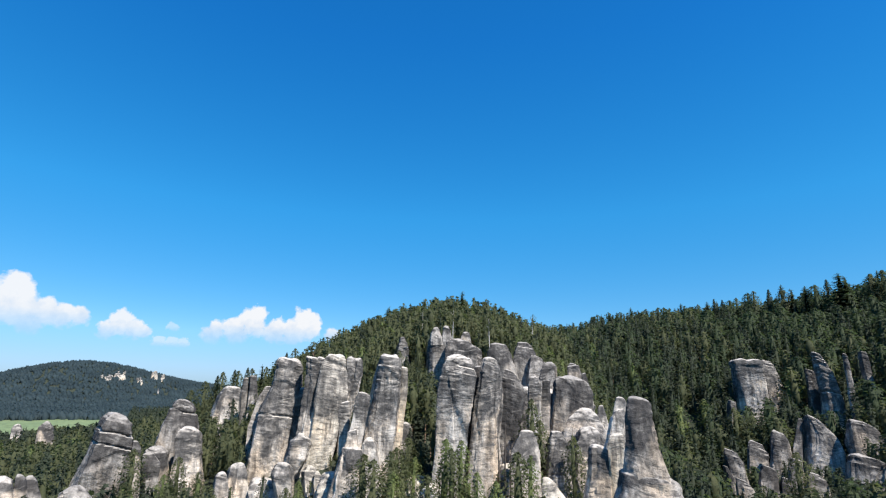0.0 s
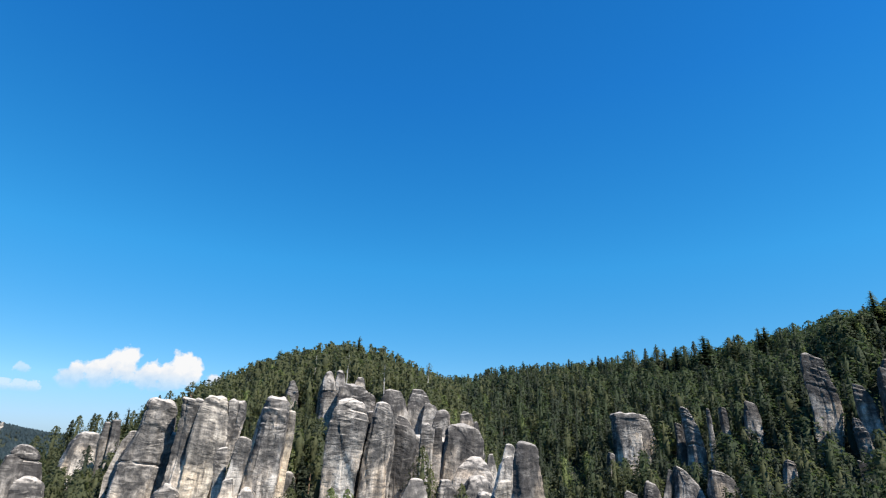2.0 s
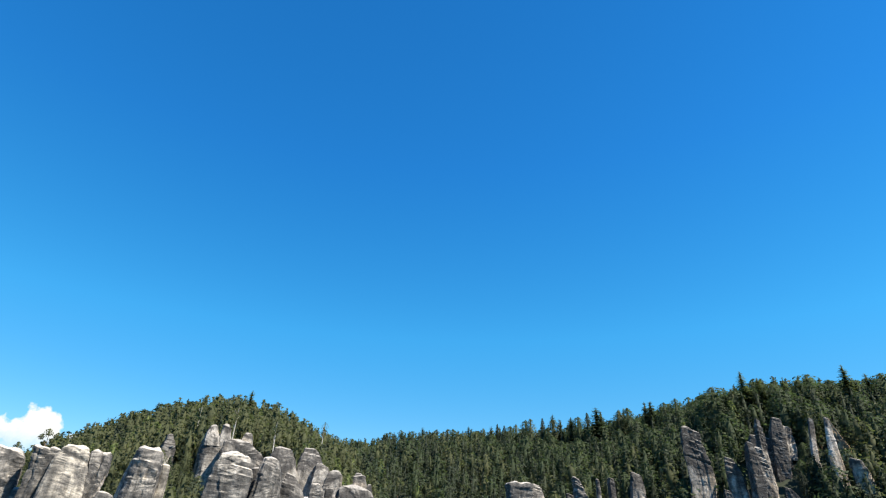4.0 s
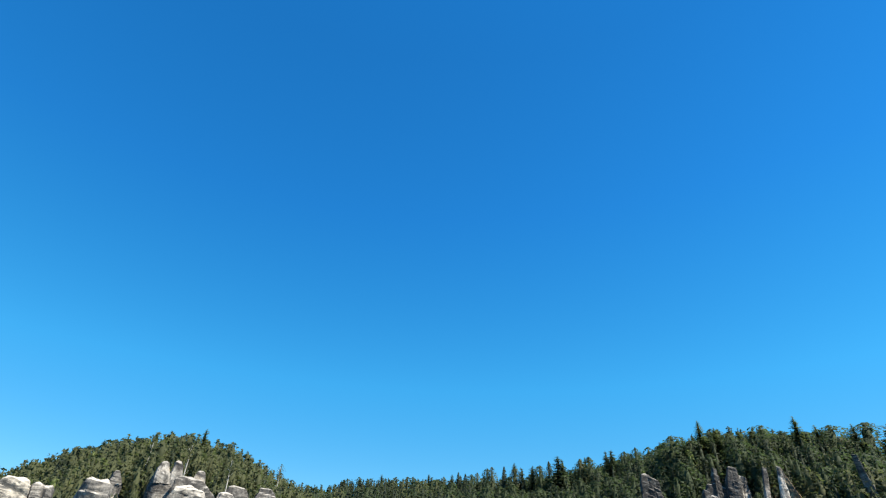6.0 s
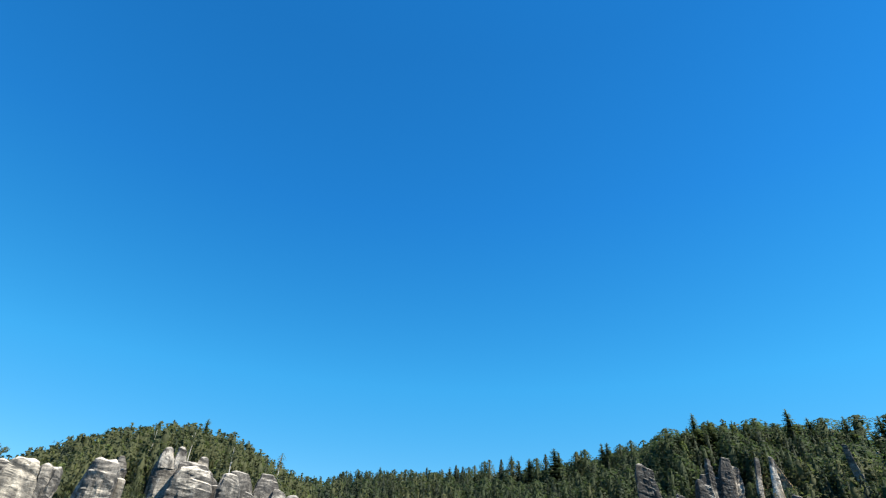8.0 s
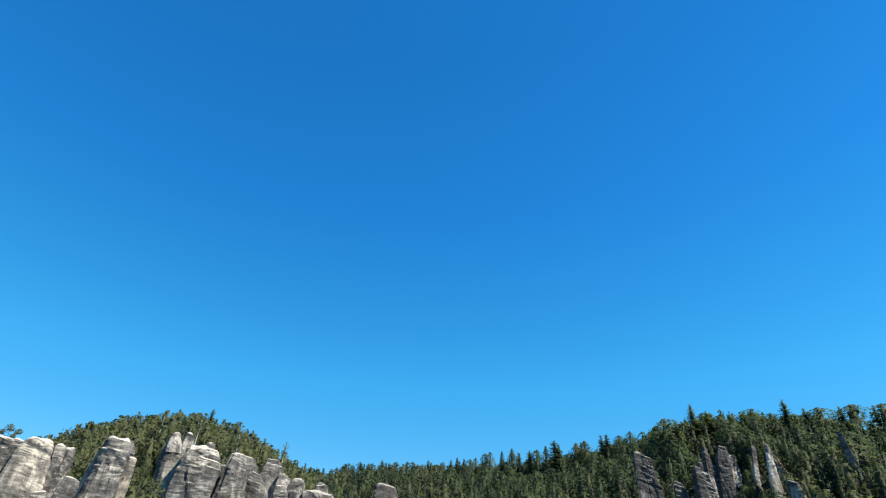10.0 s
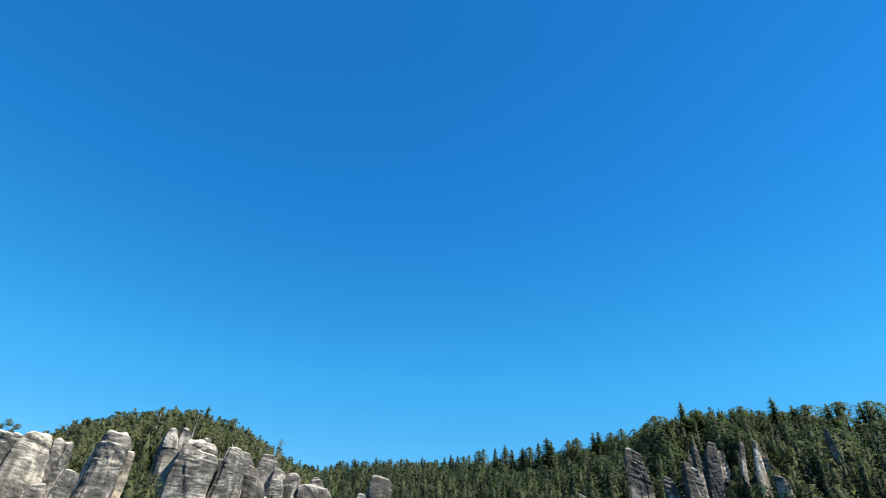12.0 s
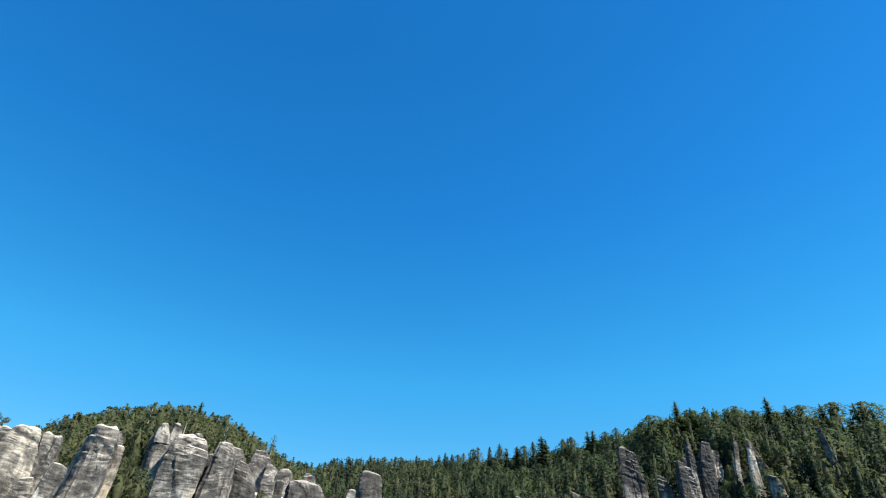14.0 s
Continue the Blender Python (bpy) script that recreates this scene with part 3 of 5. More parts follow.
tagged(rock(182.7, ((86.8, 21.0, 3.8), (84.1, 21.4, 7.3), (74.9, 22.0, 12.1)), 48, 3, deep=0.7, slope=-0.05, rough=0.3), TOWER, "rock", GROUP)
tagged(rock(188.0, ((88.0, 30.2, 2.8), (85.5, 30.7, 6.3), (81.3, 31.3, 9.2), (75.6, 31.5, 11.1)), 49, 3, rough=0.3), TOWER, "rock", GROUP)
tagged(rock(182.0, ((83.2, 32.9, 2.7), (80.0, 33.6, 6.1), (75.0, 33.6, 7.5)), 50, 3, "boulder", slope=0.05, rough=0.3), BLOCK, "rock", GROUP)
tagged(rock(169.8, ((80.2, 35.3, 1.8), (78.0, 35.3, 4.8), (72.5, 34.8, 5.6)), 51, 3, "boulder", slope=0.1, rough=0.3), BLOCK, "rock", GROUP)
tagged(rock(172.5, ((80.0, 43.1, 2.3), (77.9, 43.6, 4.1), (73.6, 44.3, 5.7)), 52, 3, "boulder", slope=0.15, rough=0.3), BLOCK, "rock", GROUP)
tagged(rock(170.6, ((77.0, 46.3, 1.1), (72.7, 46.5, 2.6)), 53, 3, "boulder", slope=0.2, rough=0.3), BLOCK, "rock", GROUP)

# centre group
GROUP = "towers of the central massif"
TOWER = "sheer grey sandstone tower streaked with dark crust"
BLOCK = "rounded pale sandstone block wedged between towers"
tagged(rock(141.0, ((79.2, 6.9, 5.0), (77.2, 6.6, 7.9), (74.3, 6.2, 9.5), (69.4, 5.4, 9.5), (57.2, 4.5, 8.3), (46.8, 2.9, 7.3)), 54, 0, deep=1.2, slope=-0.2, rough=0.07), TOWER, "rock", GROUP)
tagged(rock(141.4, ((79.1, 14.0, 2.7), (77.3, 14.3, 5.0), (69.5, 14.0, 7.1), (61.3, 13.1, 7.3), (48.1, 12.3, 7.8)), 55, 0, deep=1.2, slope=-0.15), TOWER, "rock", GROUP)
tagged(rock(147.3, ((76.1, 19.8, 1.5), (74.4, 20.6, 4.1), (71.1, 21.3, 6.2), (65.3, 20.5, 5.7), (48.7, 18.2, 2.6)), 56, 3, deep=1.2, slope=-0.45), TOWER, "rock", GROUP)
tagged(rock(152.1, ((74.8, 27.2, 1.9), (73.3, 27.5, 3.8), (63.1, 27.2, 3.7)), 57, 0, slope=-0.05), TOWER, "rock", GROUP)
tagged(rock(153.7, ((74.1, 30.9, 2.1), (69.9, 30.6, 2.5), (63.1, 30.2, 2.5)), 58, 3), TOWER, "rock", GROUP)
tagged(rock(157.5, ((75.5, 37.4, 4.7), (73.7, 38.1, 9.5), (71.2, 38.9, 12.3), (62.0, 38.4, 13.3)), 59, 3, deep=0.7, slope=0.05, rough=0.05), TOWER, "rock", GROUP)
tagged(rock(152.1, ((66.7, 40.8, 3.4), (64.4, 40.5, 7.4), (61.1, 40.6, 10.5)), 60, 0, "boulder", slope=0.1), BLOCK, "rock", GROUP)
tagged(rock(144.5, ((62.2, 39.1, 3.2), (60.2, 39.5, 7.4), (56.1, 39.9, 10.1), (45.5, 38.9, 9.6)), 61, 0, slope=0.15), TOWER, "rock", GROUP)
tagged(rock(152.8, ((67.4, 45.7, 1.3), (64.9, 45.8, 2.3), (61.9, 46.0, 3.4)), 62, 0, "boulder", slope=0.2), BLOCK, "rock", GROUP)
tagged(rock(142.0, ((53.3, 18.9, 6.3), (45.1, 18.9, 8.7)), 63, 1, "boulder", slope=-0.2), BLOCK, "rock", GROUP)
tagged(rock(166.9, ((71.6, 34.2, 23.5), (43.4, 33.9, 28.9)), 64, 0, deep=0.35, slope=-0.15), TOWER, "rock", GROUP)
tagged(rock(132.5, ((61.8, 21.8, 2.0), (60.0, 21.6, 4.4), (56.9, 21.2, 6.4), (49.6, 21.0, 7.7)), 65, 0, slope=-0.1), TOWER, "rock", GROUP)
tagged(rock(137.3, ((61.4, 29.6, 2.2), (59.2, 29.8, 5.0), (54.0, 29.9, 7.0), (47.1, 30.3, 8.8)), 66, 0, slope=-0.05), TOWER, "rock", GROUP)
tagged(rock(121.4, ((52.6, 23.8, 2.0), (50.6, 24.4, 4.2), (49.1, 25.1, 5.6)), 67, 1, "boulder"), BLOCK, "rock", GROUP)
tagged(rock(119.2, ((59.7, 34.2, 2.6), (58.4, 34.4, 4.9), (55.0, 34.5, 5.2), (49.6, 33.7, 5.6)), 68, 0, slope=0.05), TOWER, "rock", GROUP)
tagged(rock(126.7, ((69.7, 42.3, 1.6), (68.5, 42.5, 2.7), (66.5, 42.2, 2.9)), 69, 0, "boulder", slope=0.1), BLOCK, "rock", GROUP)
tagged(rock(126.0, ((67.3, 42.2, 1.7), (65.3, 41.5, 3.3), (61.6, 40.7, 4.0)), 70, 0, "boulder", slope=0.15), BLOCK, "rock", GROUP)
tagged(rock(117.0, ((62.3, 37.7, 2.1), (61.3, 37.6, 3.5), (54.8, 37.5, 2.7)), 71, 1, slope=0.2), TOWER, "rock", GROUP)
tagged(rock(104.2, ((69.6, 38.4, 2.4), (68.4, 38.5, 4.3), (65.8, 38.2, 5.5), (60.8, 38.4, 6.9), (56.2, 38.7, 8.8)), 72, 3, deep=1.1, slope=-0.2, rough=0.07), TOWER, "rock", GROUP)
tagged(rock(102.5, ((56.6, 37.6, 8.4), (55.4, 38.0, 10.9), (52.5, 37.6, 12.9)), 73, 3, "boulder", deep=0.7, slope=-0.15, dome=0.15), BLOCK, "rock", GROUP)
# added filler behind the slit; its dark stone stands in for shade there
tagged(rock(147.0, ((77.2, 11.2, 2.1), (44.6, 8.9, 3.2)), 106, 3, slope=0.15), TOWER, "rock", GROUP)
tagged(rock(134.8, ((49.2, 0.0, 5.9), (46.0, 0.1, 7.9)), 109, 1, "boulder", slope=-0.15), BLOCK, "rock", GROUP)

# right group
GROUP = "rocks in the side valley"
TOWER = "jagged sandstone fin rising from the dark spruce slope"
BLOCK = "pale sandstone boulder among spruces"
tagged(rock(234.7, ((87.0, 134.3, 14.4), (81.2, 134.7, 14.1), (71.8, 134.8, 14.4), (61.4, 134.0, 12.5)), 74, 0, deep=0.7, slope=-0.05, rough=0.24, turn=0.18, dome=0.28), TOWER, "rock", GROUP)
tagged(rock(239.0, ((86.7, 146.3, 4.0), (81.6, 146.7, 7.3), (74.4, 148.0, 9.0), (66.1, 147.7, 9.4)), 75, 0, slope=-0.25, rough=0.24, turn=0.18, dome=0.28), TOWER, "rock", GROUP)
tagged(rock(226.9, ((69.5, 122.4, 2.8), (67.1, 122.0, 4.0), (59.3, 121.5, 3.2)), 76, 3, slope=-0.4, rough=0.24, turn=0.18, dome=0.28), TOWER, "rock", GROUP)
tagged(rock(250.7, ((60.9, 115.3, 2.1), (54.8, 114.8, 2.8)), 77, 3, slope=-0.4, rough=0.24, turn=0.18, dome=0.28), TOWER, "rock", GROUP)
tagged(rock(214.3, ((88.4, 151.4, 3.2), (85.1, 152.5, 5.0), (78.5, 154.1, 7.4), (71.0, 155.0, 8.7), (53.3, 154.8, 10.9)), 78, 0, cracks=(72.3,), slope=-0.4, rough=0.24, turn=0.18, dome=0.28), TOWER, "rock", GROUP)
tagged(rock(194.5, ((64.5, 131.8, 3.6), (62.5, 132.9, 8.0), (57.4, 134.5, 13.7), (52.8, 134.5, 16.0), (39.3, 132.2, 15.1)), 79, 0, deep=0.7, slope=-0.5, rough=0.24, turn=0.18, dome=0.28), TOWER, "rock", GROUP)
tagged(rock(197.0, ((63.5, 130.0, 1.4), (54.4, 127.7, 3.0)), 80, 3, slope=-0.4, rough=0.24, turn=0.18, dome=0.28), TOWER, "rock", GROUP)
tagged(rock(188.8, ((53.4, 99.3, 3.4), (50.7, 100.1, 6.5), (44.1, 101.3, 6.0), (38.6, 102.3, 6.3)), 81, 3, slope=-0.4, rough=0.24, turn=0.18, dome=0.28), TOWER, "rock", GROUP)
tagged(rock(199.1, ((55.3, 113.7, 4.2), (52.1, 114.1, 7.5), (42.8, 113.2, 7.9)), 82, 3, slope=-0.4, rough=0.24, turn=0.18, dome=0.28), TOWER, "rock", GROUP)
tagged(rock(198.8, ((59.0, 122.5, 3.7), (56.6, 122.5, 6.9), (50.4, 122.2, 8.0)), 83, 3, slope=-0.4, rough=0.24, turn=0.18, dome=0.28), TOWER, "rock", GROUP)
tagged(rock(183.4, ((49.0, 94.1, 1.7), (44.8, 95.3, 3.3), (39.4, 96.6, 3.6)), 84, 3, slope=-0.4, rough=0.24, turn=0.18, dome=0.28), TOWER, "rock", GROUP)
tagged(rock(185.6, ((63.7, 140.7, 3.8), (62.1, 142.2, 9.0), (55.6, 144.0, 15.9)), 85, 3, "boulder", deep=0.7, slope=-0.25, rough=0.24, turn=0.18, dome=0.28), BLOCK, "rock", GROUP)
tagged(rock(169.3, ((54.2, 128.4, 5.5), (52.3, 130.1, 12.3), (44.1, 129.4, 14.7)), 86, 3, deep=0.7, slope=-0.25, rough=0.24, turn=0.18, dome=0.28), TOWER, "rock", GROUP)
tagged(rock(206.8, ((87.5, 157.6, 1.9), (78.8, 157.7, 2.6)), 87, 3, slope=-0.4, rough=0.24, turn=0.18, dome=0.28), TOWER, "rock", GROUP)
tagged(rock(207.4, ((88.5, 165.0, 3.8), (76.0, 165.6, 4.4)), 88, 3, slope=-0.4, rough=0.24, turn=0.18, dome=0.28), TOWER, "rock", GROUP)
tagged(rock(199.4, ((90.1, 172.6, 5.0), (84.6, 172.4, 8.5), (75.7, 171.7, 8.3)), 89, 3, slope=-0.4, rough=0.24, turn=0.18, dome=0.28), TOWER, "rock", GROUP)
tagged(rock(175.0, ((105.9, 182.4, 8.7), (102.6, 182.2, 10.7), (93.2, 183.6, 13.1), (83.7, 184.3, 12.3), (73.5, 182.3, 12.0)), 90, 3, deep=0.7, cracks=(92.6,), slope=-0.4, rough=0.24, turn=0.18, dome=0.28), TOWER, "rock", GROUP)
tagged(rock(159.0, ((81.8, 178.5, 2.6), (76.9, 179.5, 5.7), (66.8, 180.2, 7.2)), 91, 3, slope=-0.4, rough=0.24, turn=0.18, dome=0.28), TOWER, "rock", GROUP)
tagged(rock(163.0, ((93.7, 187.1, 3.9), (88.2, 188.4, 7.8), (81.3, 189.2, 9.3), (69.8, 189.4, 11.8)), 92, 3, slope=-0.4, rough=0.24, turn=0.18, dome=0.28), TOWER, "rock", GROUP)
tagged(rock(156.0, ((99.3, 191.2, 3.6), (94.8, 191.5, 7.2), (84.9, 191.5, 7.9), (69.8, 190.8, 7.9)), 93, 3, slope=-0.4, rough=0.24, turn=0.18, dome=0.28), TOWER, "rock", GROUP)
tagged(rock(158.0, ((97.9, 198.1, 4.3), (89.4, 199.3, 8.2), (81.5, 199.2, 9.7), (70.0, 198.9, 9.7)), 94, 0, slope=-0.4, rough=0.24, turn=0.18, dome=0.28), TOWER, "rock", GROUP)
tagged(rock(170.0, ((67.6, 158.6, 4.2), (61.4, 157.3, 6.6)), 95, 3, "boulder", slope=-0.4, rough=0.24, turn=0.18, dome=0.28), BLOCK, "rock", GROUP)
tagged(rock(151.3, ((68.0, 167.9, 2.8), (62.3, 168.4, 4.0)), 96, 3, "boulder", slope=-0.4, rough=0.24, turn=0.18, dome=0.28), BLOCK, "rock", GROUP)
tagged(rock(163.0, ((112.4, 219.8, 5.3), (106.1, 218.4, 9.6), (95.0, 216.9, 10.6), (70.4, 213.2, 11.7)), 98, 3, deep=0.7, slope=-0.4, rough=0.24, turn=0.18, dome=0.28), TOWER, "rock", GROUP)
tagged(rock(164.0, ((110.8, 209.5, 2.6), (104.0, 209.0, 5.2), (80.0, 207.5, 7.4)), 318, 3, deep=0.8, slope=-0.4, rough=0.24, turn=0.9, dome=0.28), TOWER, "rock", GROUP)
tagged(rock(148.9, ((109.8, 220.8, 3.4), (99.9, 218.4, 4.4)), 99, 3, slope=-0.4, rough=0.24, turn=0.18, dome=0.28), TOWER, "rock", GROUP)
tagged(rock(139.9, ((108.3, 216.4, 2.2), (99.1, 215.8, 5.7)), 100, 0, slope=-0.4, rough=0.24, turn=0.18, dome=0.28), TOWER, "rock", GROUP)
tagged(rock(148.0, ((82.9, 196.5, 3.0), (78.7, 198.7, 9.1), (71.9, 201.2, 14.4), (66.3, 202.6, 17.4)), 101, 3, deep=0.7, slope=-0.4, rough=0.24, turn=0.18, dome=0.28), TOWER, "rock", GROUP)
tagged(rock(165.8, ((110.0, 227.6, 6.9), (100.9, 224.0, 14.9)), 102, 3, deep=0.7, slope=-0.25, rough=0.24, turn=0.18, dome=0.28), TOWER, "rock", GROUP)
tagged(rock(129.7, ((91.7, 209.2, 6.3), (87.5, 210.6, 8.9)), 103, 3, slope=-0.4, rough=0.24, turn=0.18, dome=0.28), TOWER, "rock", GROUP)
tagged(rock(119.6, ((111.2, 232.4, 3.3), (100.1, 235.2, 6.0)), 104, 3, slope=-0.4, rough=0.24, turn=0.18, dome=0.28), TOWER, "rock", GROUP)
tagged(rock(131.3, ((117.0, 280.8, 3.0), (106.8, 282.4, 4.4)), 105, 1, slope=-0.4, rough=0.24, turn=0.18, dome=0.28), TOWER, "rock", GROUP)
tagged(rock(150.0, ((111.2, 232.3, 3.3), (105.3, 233.6, 8.0), (99.7, 235.6, 12.9), (92.7, 234.4, 14.1)), 300, 2, deep=0.7, slope=-0.4, rough=0.24, turn=0.18, dome=0.28), TOWER, "rock", GROUP)
tagged(rock(170.0, ((104.0, 219.7, 20.8), (91.5, 218.6, 26.0), (70.5, 216.3, 29.6)), 301, 3, deep=0.7, slope=-0.4, rough=0.24, turn=0.18, dome=0.28), TOWER, "rock", GROUP)
tagged(rock(222.0, ((82.1, 153.1, 4.2), (72.1, 154.0, 6.5), (59.0, 153.8, 8.7)), 302, 3, slope=-0.4, rough=0.24, turn=0.18, dome=0.28), TOWER, "rock", GROUP)
tagged(rock(161.0, ((95.1, 197.3, 3.1), (83.5, 197.2, 4.2), (68.1, 197.1, 5.4)), 303, 3, slope=-0.4, rough=0.24, turn=0.18, dome=0.28), TOWER, "rock", GROUP)
tagged(rock(175.0, ((48.2, 117.0, 2.8), (46.3, 117.9, 7.0), (41.5, 117.5, 9.0)), 310, 3, "boulder", slope=-0.25, rough=0.24, turn=0.18, dome=0.28), BLOCK, "rock", GROUP)
tagged(rock(190.0, ((56.6, 116.4, 1.9), (54.4, 115.8, 3.3), (44.1, 114.1, 4.6)), 311, 3, slope=-0.4, rough=0.24, turn=0.18, dome=0.28), TOWER, "rock", GROUP)
tagged(rock(186.0, ((51.1, 119.3, 3.4), (48.5, 118.6, 4.9), (39.6, 117.2, 5.9)), 312, 3, slope=-0.4, rough=0.24, turn=0.18, dome=0.28), TOWER, "rock", GROUP)
tagged(rock(184.0, ((48.9, 108.5, 3.7), (46.2, 108.3, 5.9), (39.8, 107.4, 6.9)), 313, 3, slope=-0.4, rough=0.24, turn=0.18, dome=0.28), TOWER, "rock", GROUP)
tagged(rock(176.0, ((46.1, 94.6, 2.6), (43.9, 95.4, 5.2), (40.7, 96.2, 6.3)), 314, 3, slope=-0.4, rough=0.24, turn=0.18, dome=0.28), TOWER, "rock", GROUP)
tagged(rock(182.0, ((45.9, 112.1, 1.8), (44.2, 112.2, 4.0), (39.9, 111.9, 4.7)), 317, 3, "boulder", slope=-0.25, rough=0.24, turn=0.18, dome=0.28), BLOCK, "rock", GROUP)

# pale crags on the distant hill
CRAG = np.random.default_rng(61)
for x, y, top, wide, seed in ((-808, 1387, 114, 26, 201), (-812, 1352, 109, 16, 202), (-778, 1500, 124, 20, 203), (-759, 1412, 104, 16, 204), (-823, 1438, 124, 14, 205), (-754, 1518, 116, 12, 206), (-667, 1330, 77, 10, 207)):
    for k in range(4 if wide > 13 else 2):
        w, e, d, h = wide * CRAG.uniform(0.22, 0.5), wide * CRAG.uniform(-0.55, 0.55), CRAG.uniform(-5, 5), CRAG.uniform(-7, 0)
        tagged(rock(y + d, ((top + h, x + e, w), (top - 14, x + e, w * 1.6)), seed + 20 * k, (0, 1)[k % 2], "crag", deep=0.7, dome=0.7, slope=CRAG.uniform(-0.4, 0.4), rough=0.25), "pale crag among the trees of the distant hill", "rock", "crags of the distant hill")


# ---- trees ----
def prism(points, radii, sides=6):
    """A tapered round limb along points: vertices and triangles."""
    a = np.linspace(0, 2 * math.pi, sides, endpoint=False)
    rings = [np.array(p) + r * np.stack([np.cos(a), np.sin(a), 0 * a], -1) for p, r in zip(points, radii)]
    q = grid_faces(len(points), sides, True)
    return np.concatenate(rings), np.concatenate([q[:, [0, 1, 2]], q[:, [0, 2, 3]]])


def joined(pieces):
    vs, fs, n = [], [], 0
    for v, f in pieces:
        vs.append(v)
        fs.append(f + n)
        n += len(v)
    return np.concatenate(vs), np.concatenate(fs)


def leafy(pieces, height, low, up, own):
    """Join the sprays of a crown and face them outwards: from the trunk, from their own middle and upwards."""
    ns = []
    for v, f in pieces:
        mid = v.mean(0)
        out = v - np.array((0, 0, max(low, mid[2] - 0.12 * height)))
        out = out / (np.linalg.norm(out, axis=1)[:, None] + 1e-6)
        lump = v - mid
        lump = lump / (np.linalg.norm(lump, axis=1)[:, None] + 1e-6)
        ns.append(out + own * lump + np.array((0, 0, up)))
    v, f = joined(pieces)
    normal = np.concatenate(ns)
    normal /= np.linalg.norm(normal, axis=1)[:, None] + 1e-6
    flat = np.cross(v[f[:, 1]] - v[f[:, 0]], v[f[:, 2]] - v[f[:, 0]])
    away = (flat * normal[f].mean(1)).sum(1) < 0
    f[away] = f[away][:, ::-1]
    return v, f, normal


def grown(pieces):
    """Planted crowns joined: vertices, faces and normals."""
    v, f = joined([(q[0], q[1]) for q in pieces])
    return v, f, np.concatenate([q[2] for q in pieces])


def spray(rng, root, way, length, width, droop, teeth):
    """A jagged needle-bearing branch: a drooping spine with teeth on both sides and one ridge on top."""
    way = way / np.linalg.norm(way)
    side = np.cross(way, (0, 0, 1))
    side = side / (np.linalg.norm(side) + 1e-6)
    t = np.linspace(0, 1, teeth + 1)
    spine = root + way * length * t[:, None] + np.array((0, 0, -droop)) * (t ** 1.6)[:, None]
    v, f = list(spine), []
    for i in range(teeth):
        for sgn in (-1, 1):
            reach = width * (1 - 0.75 * t[i]) * rng.uniform(0.65, 1.25)
            tip = (spine[i] + spine[i + 1]) / 2 + sgn * side * reach + way * length * 0.16 + np.array((0, 0, rng.uniform(-0.45, 0.15) * reach))
            v.append(tip)
            f.append((i, i + 1, len(v) - 1) if sgn > 0 else (i + 1, i, len(v) - 1))
    return np.array(v), np.array(f)


def spruce_shape(seed, height, whorls, arms, teeth, spread, bare=0.12, thin=0.0, tiers=8):
    rng = np.random.default_rng(seed)
    bend = rng.uniform(-0.3, 0.3, 2)
    pts = [(bend[0] * t * t, bend[1] * t * t, height * t) for t in (0, 0.35, 0.7, 1)]
    trunk = prism([(p[0], p[1], p[2] - (0.8 if i == 0 else 0)) for i, p in enumerate(pts)], [height * 0.016, height * 0.012, height * 0.007, 0.02], 5)
    a = np.linspace(0, 2 * math.pi, 7, endpoint=False)
    core = []
    for i in range(tiers):
        t = bare + 0.03 + (0.95 - bare) * i / (tiers - 1)
        q = spread * (1 - t) ** 0.75 * (0.36 if i % 2 == 0 else 0.22) + 0.03
        core.append(np.stack([np.cos(a) * q, np.sin(a) * q, 0 * a + height * t], -1) + rng.uniform(-0.4, 0.4, (7, 3)) * q)
    q = grid_faces(tiers, 7, True)
    crown = [(np.concatenate(core), np.concatenate([q[:, [0, 1, 2]], q[:, [0, 2, 3]]]))]
    for k in range(whorls):
        t = bare + (1 - bare) * (k + rng.uniform(0, 0.5)) / whorls
        r = spread * (1 - t) ** 0.6 * rng.uniform(0.75, 1.15) + 0.3
        n = max(6, int(arms * (0.5 + 0.5 * (1 - t)) + 0.5))
        a0 = rng.uniform(0, 6.28)
        for j in range(n):
            if rng.random() < thin:
                continue
            a = a0 + 6.283 * j / n + rng.uniform(-0.25, 0.25)
            length = r * rng.uniform(0.7, 1.2)
            root = np.array((bend[0] * t * t, bend[1] * t * t, height * t + rng.uniform(-0.3, 0.3)))
            lift = 0.25 * t - 0.10
            crown.append(spray(rng, root, np.array((math.cos(a), math.sin(a), lift)), length, length * 0.50 + 0.2, length * (0.30 - 0.25 * t), teeth))
    crown.append(spray(rng, np.array((bend[0], bend[1], height * 0.93)), np.array((0.05, 0.02, 1.0)), height * 0.08, 0.2, 0, 2))
    return trunk, leafy(crown, height, height * bare, 0.35, 0.25)


